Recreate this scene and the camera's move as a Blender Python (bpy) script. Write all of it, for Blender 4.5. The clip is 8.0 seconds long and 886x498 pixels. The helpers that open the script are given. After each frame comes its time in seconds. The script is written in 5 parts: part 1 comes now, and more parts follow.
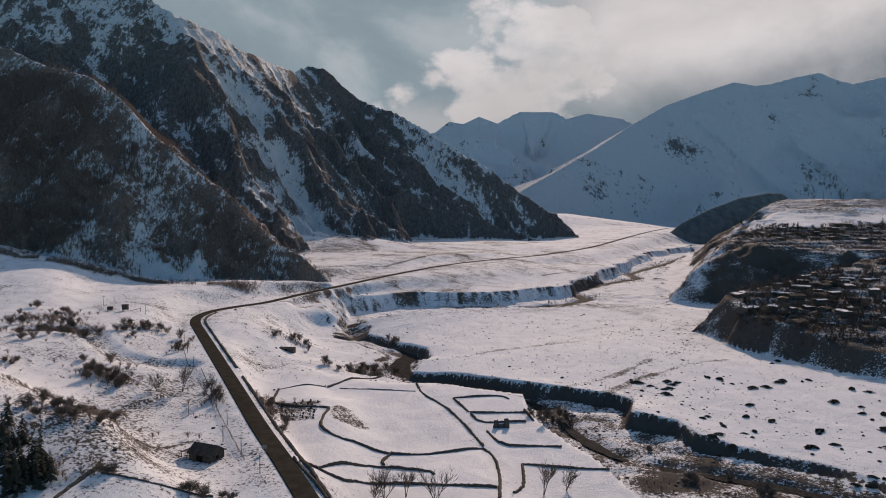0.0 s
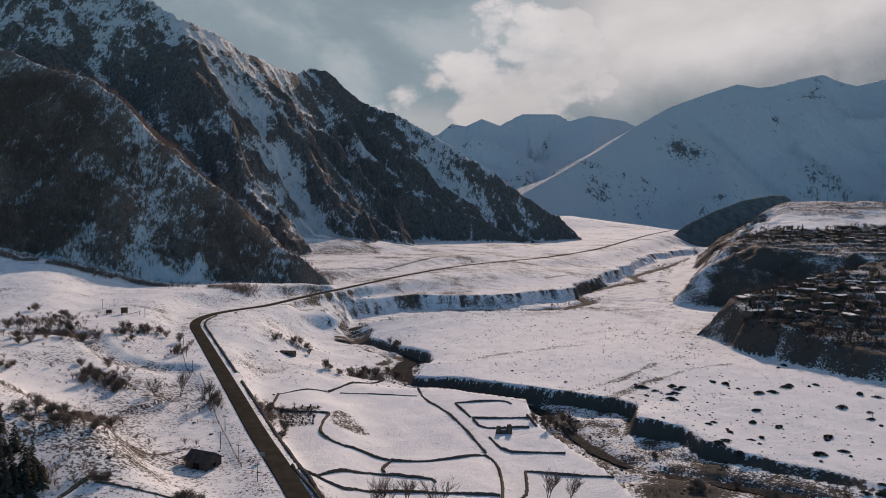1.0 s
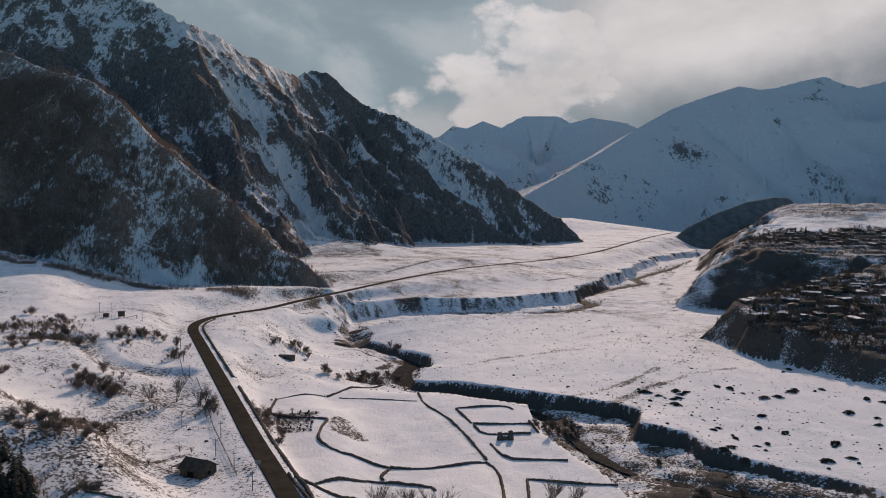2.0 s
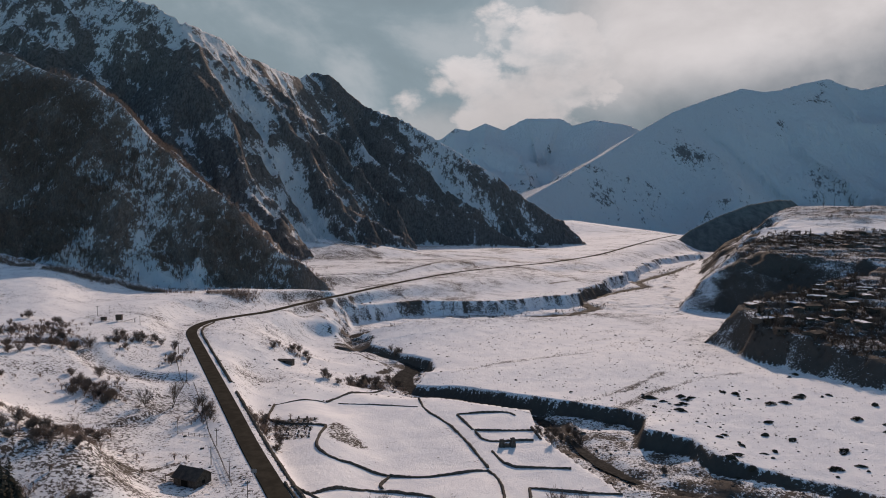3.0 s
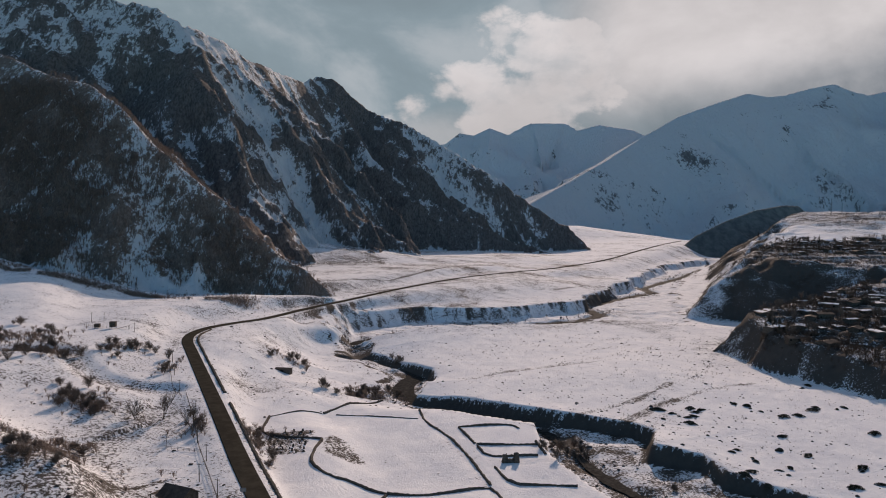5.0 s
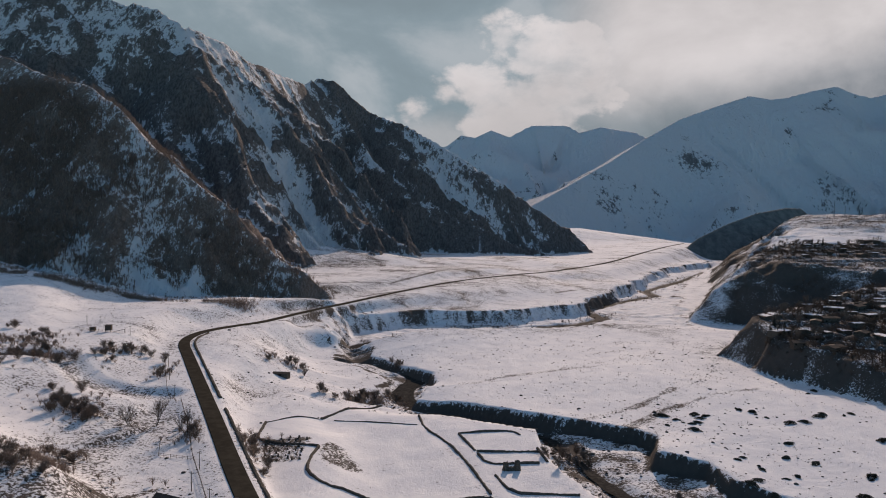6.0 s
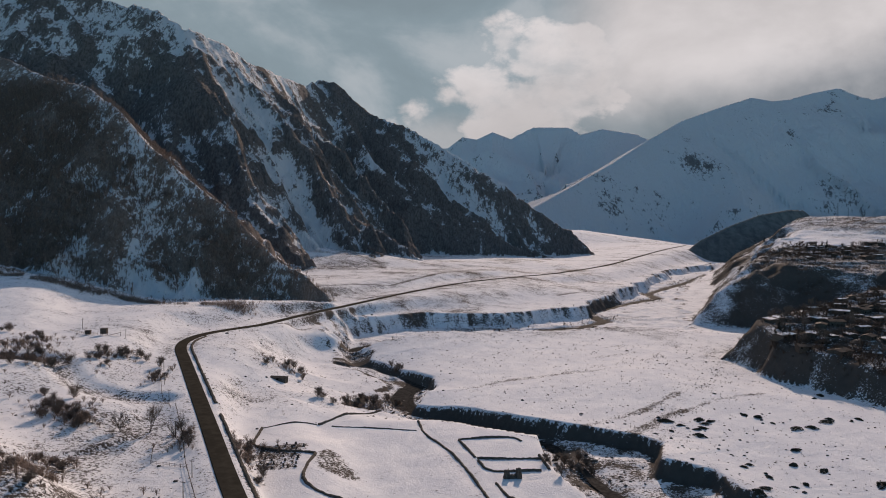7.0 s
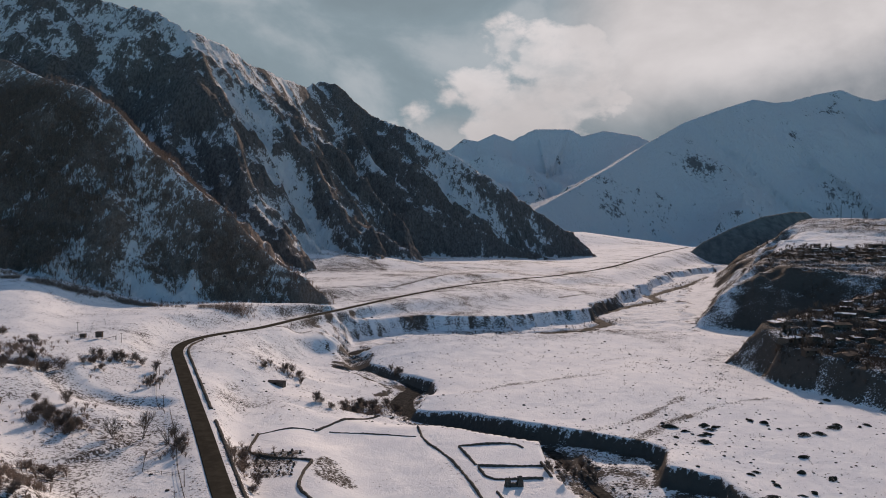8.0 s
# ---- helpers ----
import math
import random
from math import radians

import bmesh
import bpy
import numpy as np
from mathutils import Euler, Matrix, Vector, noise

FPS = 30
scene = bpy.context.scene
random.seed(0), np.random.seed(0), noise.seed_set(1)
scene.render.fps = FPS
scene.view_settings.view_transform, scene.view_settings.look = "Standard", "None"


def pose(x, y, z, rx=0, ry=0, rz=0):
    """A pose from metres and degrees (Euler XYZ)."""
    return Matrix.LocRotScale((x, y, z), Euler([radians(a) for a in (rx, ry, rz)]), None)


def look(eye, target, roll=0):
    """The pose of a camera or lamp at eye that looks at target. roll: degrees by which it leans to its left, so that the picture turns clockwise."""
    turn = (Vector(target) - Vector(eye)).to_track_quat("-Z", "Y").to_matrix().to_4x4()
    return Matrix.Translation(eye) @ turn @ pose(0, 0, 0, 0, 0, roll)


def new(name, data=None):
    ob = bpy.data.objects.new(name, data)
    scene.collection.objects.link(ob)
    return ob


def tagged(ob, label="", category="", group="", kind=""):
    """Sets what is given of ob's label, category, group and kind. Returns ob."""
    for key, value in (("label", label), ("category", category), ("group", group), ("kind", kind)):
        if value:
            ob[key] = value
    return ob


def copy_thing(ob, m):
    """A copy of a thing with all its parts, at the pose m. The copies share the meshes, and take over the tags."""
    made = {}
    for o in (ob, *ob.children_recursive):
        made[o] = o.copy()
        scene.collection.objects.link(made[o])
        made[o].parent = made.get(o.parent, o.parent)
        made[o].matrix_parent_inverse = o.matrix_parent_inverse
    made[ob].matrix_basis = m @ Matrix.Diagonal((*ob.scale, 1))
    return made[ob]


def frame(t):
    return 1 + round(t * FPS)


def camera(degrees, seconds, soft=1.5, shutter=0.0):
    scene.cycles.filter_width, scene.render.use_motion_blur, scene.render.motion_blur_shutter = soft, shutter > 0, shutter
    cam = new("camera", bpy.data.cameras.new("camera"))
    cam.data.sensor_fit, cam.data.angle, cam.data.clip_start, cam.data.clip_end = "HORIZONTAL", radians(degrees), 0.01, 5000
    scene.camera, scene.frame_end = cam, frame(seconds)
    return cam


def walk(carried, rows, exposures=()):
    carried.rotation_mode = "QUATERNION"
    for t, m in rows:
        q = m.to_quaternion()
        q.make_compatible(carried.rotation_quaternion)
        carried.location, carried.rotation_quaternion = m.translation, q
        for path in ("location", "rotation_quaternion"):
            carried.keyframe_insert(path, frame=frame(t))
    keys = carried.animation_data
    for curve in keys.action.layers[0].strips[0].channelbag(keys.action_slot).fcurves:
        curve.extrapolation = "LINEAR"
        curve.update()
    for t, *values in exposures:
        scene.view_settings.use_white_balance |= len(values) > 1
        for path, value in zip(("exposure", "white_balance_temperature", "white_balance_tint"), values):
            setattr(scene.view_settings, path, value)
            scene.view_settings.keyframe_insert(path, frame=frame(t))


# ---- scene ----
cam = camera(61.6, 8.0, soft=0.95)
PATH = [
    (0, (-1.777, -10.209, 100.088), (-1.792, -8.214, 99.946), 0.1),
    (0.5, (-1.633, -7.812, 100.095), (-1.65, -5.817, 99.956), 0.1),
    (1, (-1.458, -5.338, 100.096), (-1.48, -3.343, 99.96), 0.1),
    (1.5, (-1.262, -2.724, 100.103), (-1.286, -0.729, 99.97), 0.1),
    (3, (-0.478, 5.649, 100.188), (-0.51, 7.645, 100.064), 0.1),
    (3.5, (-0.259, 8.511, 100.193), (-0.295, 10.507, 100.073), 0.2),
    (4, (-0.029, 11.468, 100.205), (-0.067, 13.464, 100.088), 0.2),
    (4.5, (0.234, 14.535, 100.221), (0.193, 16.531, 100.107), 0.2),
    (6, (1.057, 23.912, 100.125), (1.01, 25.909, 100.02), 0.3),
    (6.5, (1.351, 27.119, 100.085), (1.301, 29.116, 99.983), 0.3),
    (7, (1.637, 30.42, 100.037), (1.586, 32.417, 99.937), 0.3),
    (7.5, (1.916, 33.722, 99.993), (1.863, 35.719, 99.896), 0.3),
    (8, (2.171, 37.006, 99.965), (2.116, 39.003, 99.87), 0.3),
]
walk(cam, [(t, look(e, g, r)) for t, e, g, r in PATH], [(0, -0.28, 6600, 11), (8, -0.28, 6600, 11)])

# ---- sky, sun, exposure ----
SUN_AZ, SUN_EL = 11.0, 21.5        # degrees right of the valley axis, above the horizon
sun_way = Vector((math.sin(radians(SUN_AZ)) * math.cos(radians(SUN_EL)),
                  math.cos(radians(SUN_AZ)) * math.cos(radians(SUN_EL)), math.sin(radians(SUN_EL))))
sun = new("sun", bpy.data.lights.new("sun", "SUN"))
sun.data.energy, sun.data.angle, sun.data.color = 4.95, radians(0.7), (1.0, 0.768, 0.618)
sun.matrix_world = look(sun_way * 100, (0, 0, 0))


def build_world():
    w = bpy.data.worlds.new("sky")
    scene.world = w
    w.use_nodes = True
    nt = w.node_tree
    N, Lk = nt.nodes, nt.links
    N.clear()

    def nd(kind, **kw):
        n = N.new(kind)
        for k, v in kw.items():
            n.inputs[k].default_value = v
        return n

    def mth(op, a, b=None, clamp=False):
        n = N.new("ShaderNodeMath")
        n.operation, n.use_clamp = op, clamp
        for i, v in enumerate((a, b)):
            if v is None:
                continue
            if isinstance(v, (int, float)):
                n.inputs[i].default_value = v
            else:
                Lk.new(v, n.inputs[i])
        return n.outputs[0]

    def ramp(v, a, b, lo=0.0, hi=1.0):
        n = N.new("ShaderNodeMapRange")
        n.interpolation_type = "SMOOTHSTEP"
        for i, x in zip(range(1, 5), (a, b, lo, hi)):
            n.inputs[i].default_value = x
        Lk.new(v, n.inputs[0])
        return n.outputs[0]

    def mix(f, a, b):
        n = N.new("ShaderNodeMix")
        n.data_type = "RGBA"
        for s, v in ((0, f), (6, a), (7, b)):
            if isinstance(v, (tuple, int, float)):
                n.inputs[s].default_value = v
            else:
                Lk.new(v, n.inputs[s])
        return n.outputs[2]

    tc = N.new("ShaderNodeTexCoord")
    way = tc.outputs["Generated"]
    sep = N.new("ShaderNodeSeparateXYZ")
    Lk.new(way, sep.inputs[0])
    sky = N.new("ShaderNodeTexSky")
    sky.sky_type, sky.sun_disc = "NISHITA", False
    sky.sun_elevation, sky.sun_rotation = radians(SUN_EL), radians(SUN_AZ)
    sky.altitude, sky.air_density, sky.dust_density, sky.ozone_density = 1800, 1.0, 0.4, 3.0
    skyc = N.new("ShaderNodeVectorMath")
    skyc.operation = "SCALE"
    skyc.inputs[3].default_value = 0.15
    Lk.new(sky.outputs[0], skyc.inputs[0])
    # thin high cloud round the sun, a bright break in it, a grey bank low down and one tower of cumulus
    mp = N.new("ShaderNodeMapping")
    mp.inputs["Scale"].default_value = (1.0, 1.0, 1.6)
    Lk.new(way, mp.inputs[0])
    n1 = nd("ShaderNodeTexNoise", Scale=4.0, Detail=9.0, Roughness=0.55, Distortion=0.3)
    Lk.new(mp.outputs[0], n1.inputs["Vector"])
    n2 = nd("ShaderNodeTexNoise", Scale=13.0, Detail=10.0, Roughness=0.58, Distortion=0.15)
    Lk.new(mp.outputs[0], n2.inputs["Vector"])

    def toward(v):
        n = N.new("ShaderNodeVectorMath")
        n.operation = "DOT_PRODUCT"
        n.inputs[1].default_value = Vector(v).normalized()
        Lk.new(way, n.inputs[0])
        return n.outputs["Value"]

    soft = mth("MULTIPLY", mth("SUBTRACT", n1.outputs[0], 0.5), 0.09)
    puff = mth("MULTIPLY", mth("SUBTRACT", n2.outputs[0], 0.5), 0.035)
    # slopes of the view ray, sideways and up, over the valley's end
    ahead = mth("MAXIMUM", sep.outputs[1], 0.05)
    across, above = mth("DIVIDE", sep.outputs[0], ahead), mth("DIVIDE", sep.outputs[2], ahead)
    # heads of the cumulus: sideways, up, radius
    tower = None
    for lx, lz, lr in ((0.052, 0.228, 0.040), (0.098, 0.205, 0.050), (0.030, 0.165, 0.045), (0.010, 0.178, 0.030), (-0.018, 0.152, 0.020),
                       (0.15, 0.185, 0.075), (-0.060, 0.125, 0.026), (-0.095, 0.112, 0.016), (0.045, 0.120, 0.05), (0.10, 0.13, 0.07)):
        dx, dz = mth("SUBTRACT", across, lx), mth("SUBTRACT", above, lz)
        dd = mth("SQRT", mth("ADD", mth("MULTIPLY", dx, dx), mth("MULTIPLY", dz, dz)))
        head = mth("SUBTRACT", lr, dd)
        tower = head if tower is None else mth("MAXIMUM", tower, head)
    edge = mth("ADD", tower, mth("MULTIPLY", mth("SUBTRACT", n2.outputs[0], 0.5), 0.11))
    body = mth("MULTIPLY", ramp(edge, -0.004, 0.022), ramp(n2.outputs[0], 0.32, 0.62, 0.62, 1.0))
    # the bright break to the right of it, and the grey bank under that
    slope = mth("SUBTRACT", above, mth("MULTIPLY", mth("SUBTRACT", across, 0.2), 0.24))
    lit = mth("MULTIPLY", ramp(mth("ADD", slope, mth("ADD", mth("MULTIPLY", soft, 0.7), puff)), 0.075, 0.185),
              ramp(mth("ADD", across, mth("ADD", soft, puff)), 0.08, 0.23))
    low = mth("MULTIPLY", mth("MULTIPLY", ramp(mth("ADD", across, puff), -0.11, -0.06), ramp(across, 0.24, 0.02)), 0.5)
    low = mth("MULTIPLY", low, ramp(mth("ADD", above, puff), 0.135, 0.10))
    wisp = mth("MULTIPLY", ramp(n1.outputs[0], 0.50, 0.66), 0.30)
    shine = mth("MAXIMUM", mth("MAXIMUM", lit, body), mth("MAXIMUM", low, wisp))
    grey = mix(ramp(mth("ADD", across, soft), 0.02, 0.48), (0.30, 0.385, 0.44, 1), (0.215, 0.25, 0.29, 1))
    tone = mix(shine, grey, (0.75, 0.718, 0.728, 1))
    thin = ramp(n1.outputs[0], 0.35, 0.68, 0.86, 1.12)
    cl = N.new("ShaderNodeVectorMath")
    cl.operation = "SCALE"
    Lk.new(tone, cl.inputs[0])
    Lk.new(thin, cl.inputs[3])
    around = ramp(toward(sun_way), 0.45, 0.85)
    tint = N.new("ShaderNodeVectorMath")
    tint.operation = "MULTIPLY"
    tint.inputs[1].default_value = (0.77, 1.0, 0.98)
    Lk.new(skyc.outputs[0], tint.inputs[0])
    behind = mix(ramp(n1.outputs[0], 0.58, 0.82, 0.0, 0.4), tint.outputs[0], (0.19, 0.285, 0.335, 1))
    full = mix(around, behind, cl.outputs[0])
    bg = N.new("ShaderNodeBackground")
    bg.inputs["Strength"].default_value = 1.0
    Lk.new(full, bg.inputs[0])
    out = N.new("ShaderNodeOutputWorld")
    Lk.new(bg.outputs[0], out.inputs[0])


build_world()


# ---- materials ----
class Mat:
    """Small node builder round one principled material."""

    def __init__(self, name, rough=0.85):
        self.m = bpy.data.materials.new(name)
        self.m.use_nodes = True
        self.t = self.m.node_tree
        self.b = self.t.nodes["Principled BSDF"]
        self.b.inputs["Roughness"].default_value = rough
        self.b.inputs["Specular IOR Level"].default_value = 0.25
        self.b.inputs["IOR"].default_value = 1.08
        tc = self.t.nodes.new("ShaderNodeTexCoord")
        self.co = tc.outputs["Object"]

    def link(self, a, b):
        self.t.links.new(a, b)

    def scaled(self, s):
        n = self.t.nodes.new("ShaderNodeMapping")
        n.inputs["Scale"].default_value = s
        self.link(self.co, n.inputs[0])
        return n.outputs[0]

    def noise(self, scale, detail=5.0, rough=0.6, dist=0.0, co=None):
        n = self.t.nodes.new("ShaderNodeTexNoise")
        for k, v in (("Scale", scale), ("Detail", detail), ("Roughness", rough), ("Distortion", dist)):
            n.inputs[k].default_value = v
        self.link(co or self.co, n.inputs["Vector"])
        return n.outputs[0]

    def ramp(self, v, a, b, lo=0.0, hi=1.0):
        n = self.t.nodes.new("ShaderNodeMapRange")
        n.interpolation_type = "SMOOTHSTEP"
        for i, x in zip(range(1, 5), (a, b, lo, hi)):
            n.inputs[i].default_value = x
        self.link(v, n.inputs[0])
        return n.outputs[0]

    def math(self, op, a, b, clamp=False):
        n = self.t.nodes.new("ShaderNodeMath")
        n.operation, n.use_clamp = op, clamp
        for i, v in enumerate((a, b)):
            if isinstance(v, (int, float)):
                n.inputs[i].default_value = v
            else:
                self.link(v, n.inputs[i])
        return n.outputs[0]

    def mix(self, f, a, b):
        n = self.t.nodes.new("ShaderNodeMix")
        n.data_type = "RGBA"
        for s, v in ((0, f), (6, a), (7, b)):
            if isinstance(v, (tuple, int, float)):
                n.inputs[s].default_value = v if not isinstance(v, tuple) or len(v) == 4 else (*v, 1)
            else:
                self.link(v, n.inputs[s])
        return n.outputs[2]

    def attr(self, name):
        n = self.t.nodes.new("ShaderNodeAttribute")
        n.attribute_name = name
        return n.outputs["Fac"]

    def random(self):
        return self.t.nodes.new("ShaderNodeObjectInfo").outputs["Random"]

    def island(self):
        return self.t.nodes.new("ShaderNodeNewGeometry").outputs["Random Per Island"]

    def up(self):
        g = self.t.nodes.new("ShaderNodeNewGeometry")
        s = self.t.nodes.new("ShaderNodeSeparateXYZ")
        self.link(g.outputs["Normal"], s.inputs[0])
        return s.outputs[2]

    def bump(self, h, strength=0.4, dist=0.3):
        n = self.t.nodes.new("ShaderNodeBump")
        n.inputs["Strength"].default_value, n.inputs["Distance"].default_value = strength, dist
        self.link(h, n.inputs["Height"])
        self.link(n.outputs[0], self.b.inputs["Normal"])

    def color(self, c):
        if isinstance(c, tuple):
            self.b.inputs["Base Color"].default_value = (*c, 1)
        else:
            self.link(c, self.b.inputs["Base Color"])
        return self


SNOW, SNOW2 = (0.80, 0.79, 0.80), (0.70, 0.70, 0.73)
EARTH, GRASS = (0.062, 0.054, 0.049), (0.105, 0.090, 0.077)


def ground_material():
    k = Mat("snowy_ground", 0.8)
    bare = k.attr("bare")
    fine = k.noise(0.8, 7, 0.75)
    mid = k.noise(0.07, 6, 0.65, 0.6)
    big = k.noise(0.012, 4, 0.55)
    v = k.math("ADD", k.math("MULTIPLY", fine, 0.85), k.math("MULTIPLY", mid, 0.30))
    v = k.math("ADD", v, k.math("MULTIPLY", big, 0.15))
    v = k.math("ADD", v, k.math("MULTIPLY", bare, 0.55))
    v = k.math("ADD", v, k.math("MULTIPLY", k.math("SUBTRACT", 1.0, k.up()), 0.17))
    f = k.ramp(v, 0.77, 0.83)
    soil = k.mix(k.noise(0.3, 4), EARTH, GRASS)
    snow = k.mix(k.ramp(mid, 0.35, 0.65), SNOW, SNOW2)
    k.color(k.mix(f, snow, soil))
    k.bump(k.math("ADD", fine, k.math("MULTIPLY", mid, 2.0)), 0.55, 0.8)
    return k.m


def mountain_material(name, scale, rock_a, rock_b, bias):
    k = Mat(name, 0.9)
    bare = k.attr("bare")
    steep = k.scaled((1.5 * scale, 0.75 * scale, 0.65 * scale))
    fine = k.noise(0.075, 8, 0.72, 0.3, steep)
    mid = k.noise(0.014, 7, 0.62, 0.8, steep)
    v = k.math("ADD", fine, k.math("MULTIPLY", mid, 0.75))
    v = k.math("ADD", v, k.math("MULTIPLY", bare, 0.8))
    v = k.math("ADD", v, k.math("MULTIPLY", k.math("SUBTRACT", 0.68, k.up()), 0.55))
    grain = k.noise(0.2, 6, 0.75, 0.2, steep)
    v = k.math("ADD", v, k.math("MULTIPLY", k.math("SUBTRACT", grain, 0.5), 0.9))
    f = k.ramp(v, bias, bias + 0.10)
    rock = k.mix(k.ramp(grain, 0.36, 0.64), rock_a, rock_b)
    k.color(k.mix(f, SNOW, rock))
    k.bump(k.math("ADD", fine, k.math("ADD", mid, k.math("MULTIPLY", grain, 0.3))), 1.0, 12.0 / scale)
    return k.m


def plain_material(name, a, b, scale=1.0, rough=0.85, bump=0.3, metal=0.0):
    k = Mat(name, rough)
    n = k.noise(scale, 6, 0.65)
    k.color(k.mix(k.ramp(n, 0.3, 0.7), a, b))
    k.bump(n, bump, 0.05)
    k.b.inputs["Metallic"].default_value = metal
    return k.m


def asphalt_material():
    k = Mat("asphalt", 0.95)
    k.b.inputs["Specular IOR Level"].default_value = 0.1
    n = k.noise(0.25, 5, 0.6)
    g = k.noise(6.0, 4, 0.7)
    k.color(k.mix(k.ramp(n, 0.35, 0.7), (0.034, 0.030, 0.024), (0.052, 0.046, 0.036)))
    k.bump(g, 0.3, 0.03)
    return k.m


def water_material():
    k = Mat("river_water", 0.55)
    k.b.inputs["Specular IOR Level"].default_value = 0.02
    n = k.noise(0.5, 6, 0.65, 0.5)
    k.color(k.mix(k.ramp(n, 0.4, 0.65), (0.025, 0.024, 0.023), (0.06, 0.056, 0.052)))
    k.bump(n, 0.9, 0.5)
    return k.m


M_GROUND = ground_material()
M_SPUR = mountain_material("brushy_slope", 2.2, (0.15, 0.118, 0.10), (0.30, 0.24, 0.205), 1.10)
M_MAIN = mountain_material("rocky_mountain", 1.0, (0.11, 0.097, 0.09), (0.24, 0.21, 0.195), 1.08)
M_FAR = mountain_material("snow_mountain", 0.45, (0.16, 0.15, 0.15), (0.26, 0.25, 0.25), 1.03)
# conifer wood lightened and greyed: the haze over this hill is in its colour
M_WOODED = plain_material("hazed_conifer_wood", (0.09, 0.10, 0.10), (0.17, 0.18, 0.17), 0.05, bump=1.0)
M_ASPHALT = asphalt_material()
M_WATER = water_material()


# ---- relief of the land ----
def lattice(ix, iy, seed):
    h = (ix * 374761393 + iy * 668265263 + seed * 1442695041) & 0xFFFFFFFF
    h = ((h ^ (h >> 13)) * 1274126177) & 0xFFFFFFFF
    return ((h ^ (h >> 16)) & 0xFFFF) / 65535.0


def vnoise(x, y, seed=0):
    fx, fy = np.floor(x), np.floor(y)
    ix, iy = fx.astype(np.int64), fy.astype(np.int64)
    u, v = x - fx, y - fy
    u, v = u * u * u * (u * (u * 6 - 15) + 10), v * v * v * (v * (v * 6 - 15) + 10)
    a, b = lattice(ix, iy, seed), lattice(ix + 1, iy, seed)
    c, d = lattice(ix, iy + 1, seed), lattice(ix + 1, iy + 1, seed)
    return (a + (b - a) * u) * (1 - v) + (c + (d - c) * u) * v


def fbm(x, y, size, octaves=5, seed=0, ridged=False):
    """Noise of about -1..1 (ridged: 0..1), with its largest lumps of that size in metres."""
    total, amp, norm = 0.0, 1.0, 0.0
    cs, sn = math.cos(0.6), math.sin(0.6)
    x, y = x / size, y / size
    for i in range(octaves):
        n = vnoise(x, y, seed + i) * 2 - 1
        total = total + amp * ((1 - np.abs(n)) if ridged else n)
        norm += amp
        amp *= 0.5
        x, y = (x * cs - y * sn) * 2.03, (x * sn + y * cs) * 2.03
    return total / norm


def along(x, y, line):
    """Distance to a polyline, and the third coordinate at its nearest point."""
    best = np.full(np.shape(x), 1e18)
    val = np.zeros(np.shape(x))
    for a, b in zip(line[:-1], line[1:]):
        dx, dy = b[0] - a[0], b[1] - a[1]
        s = np.clip(((x - a[0]) * dx + (y - a[1]) * dy) / max(dx * dx + dy * dy, 1e-9), 0, 1)
        d = (x - a[0] - s * dx) ** 2 + (y - a[1] - s * dy) ** 2
        w = d < best
        best = np.where(w, d, best)
        if len(a) > 2:
            val = np.where(w, a[2] + s * (b[2] - a[2]), val)
    return np.sqrt(best), val


def inside(x, y, poly):
    """Signed distance to the edge of a closed polygon, positive inside."""
    d, _ = along(x, y, list(poly) + [poly[0]])
    odd = np.zeros(np.shape(x), bool)
    for a, b in zip(poly, poly[1:] + poly[:1]):
        if a[1] == b[1]:
            continue
        odd ^= ((a[1] > y) != (b[1] > y)) & (x < (b[0] - a[0]) * (y - a[1]) / (b[1] - a[1]) + a[0])
    return np.where(odd, d, -d)


def sstep(v, a, b):
    t = np.clip((v - a) / (b - a), 0, 1)
    return t * t * (3 - 2 * t)


ROAD = [(-12, 129, 15.0), (-27, 162, 14.5), (-42, 196, 14.2), (-54, 223, 14.0), (-73, 263, 14.0), (-94, 310, 14.5), (-122, 371, 15.5), (-156, 445, 16.8), (-169, 473, 17.2), (-175, 497, 17.0), (-174, 526, 16.5), (-161, 562, 15.0), (-149, 584, 14.0), (-132, 659, 12.0), (-110, 719, 11.0), (-63, 847, 10.0), (3, 996, 8.5), (89, 1115, 6.5), (150, 1189, 5.0), (272, 1394, 4.0), (383, 1643, 6.0), (517, 1909, 10.0), (618, 2094, 11.0)]
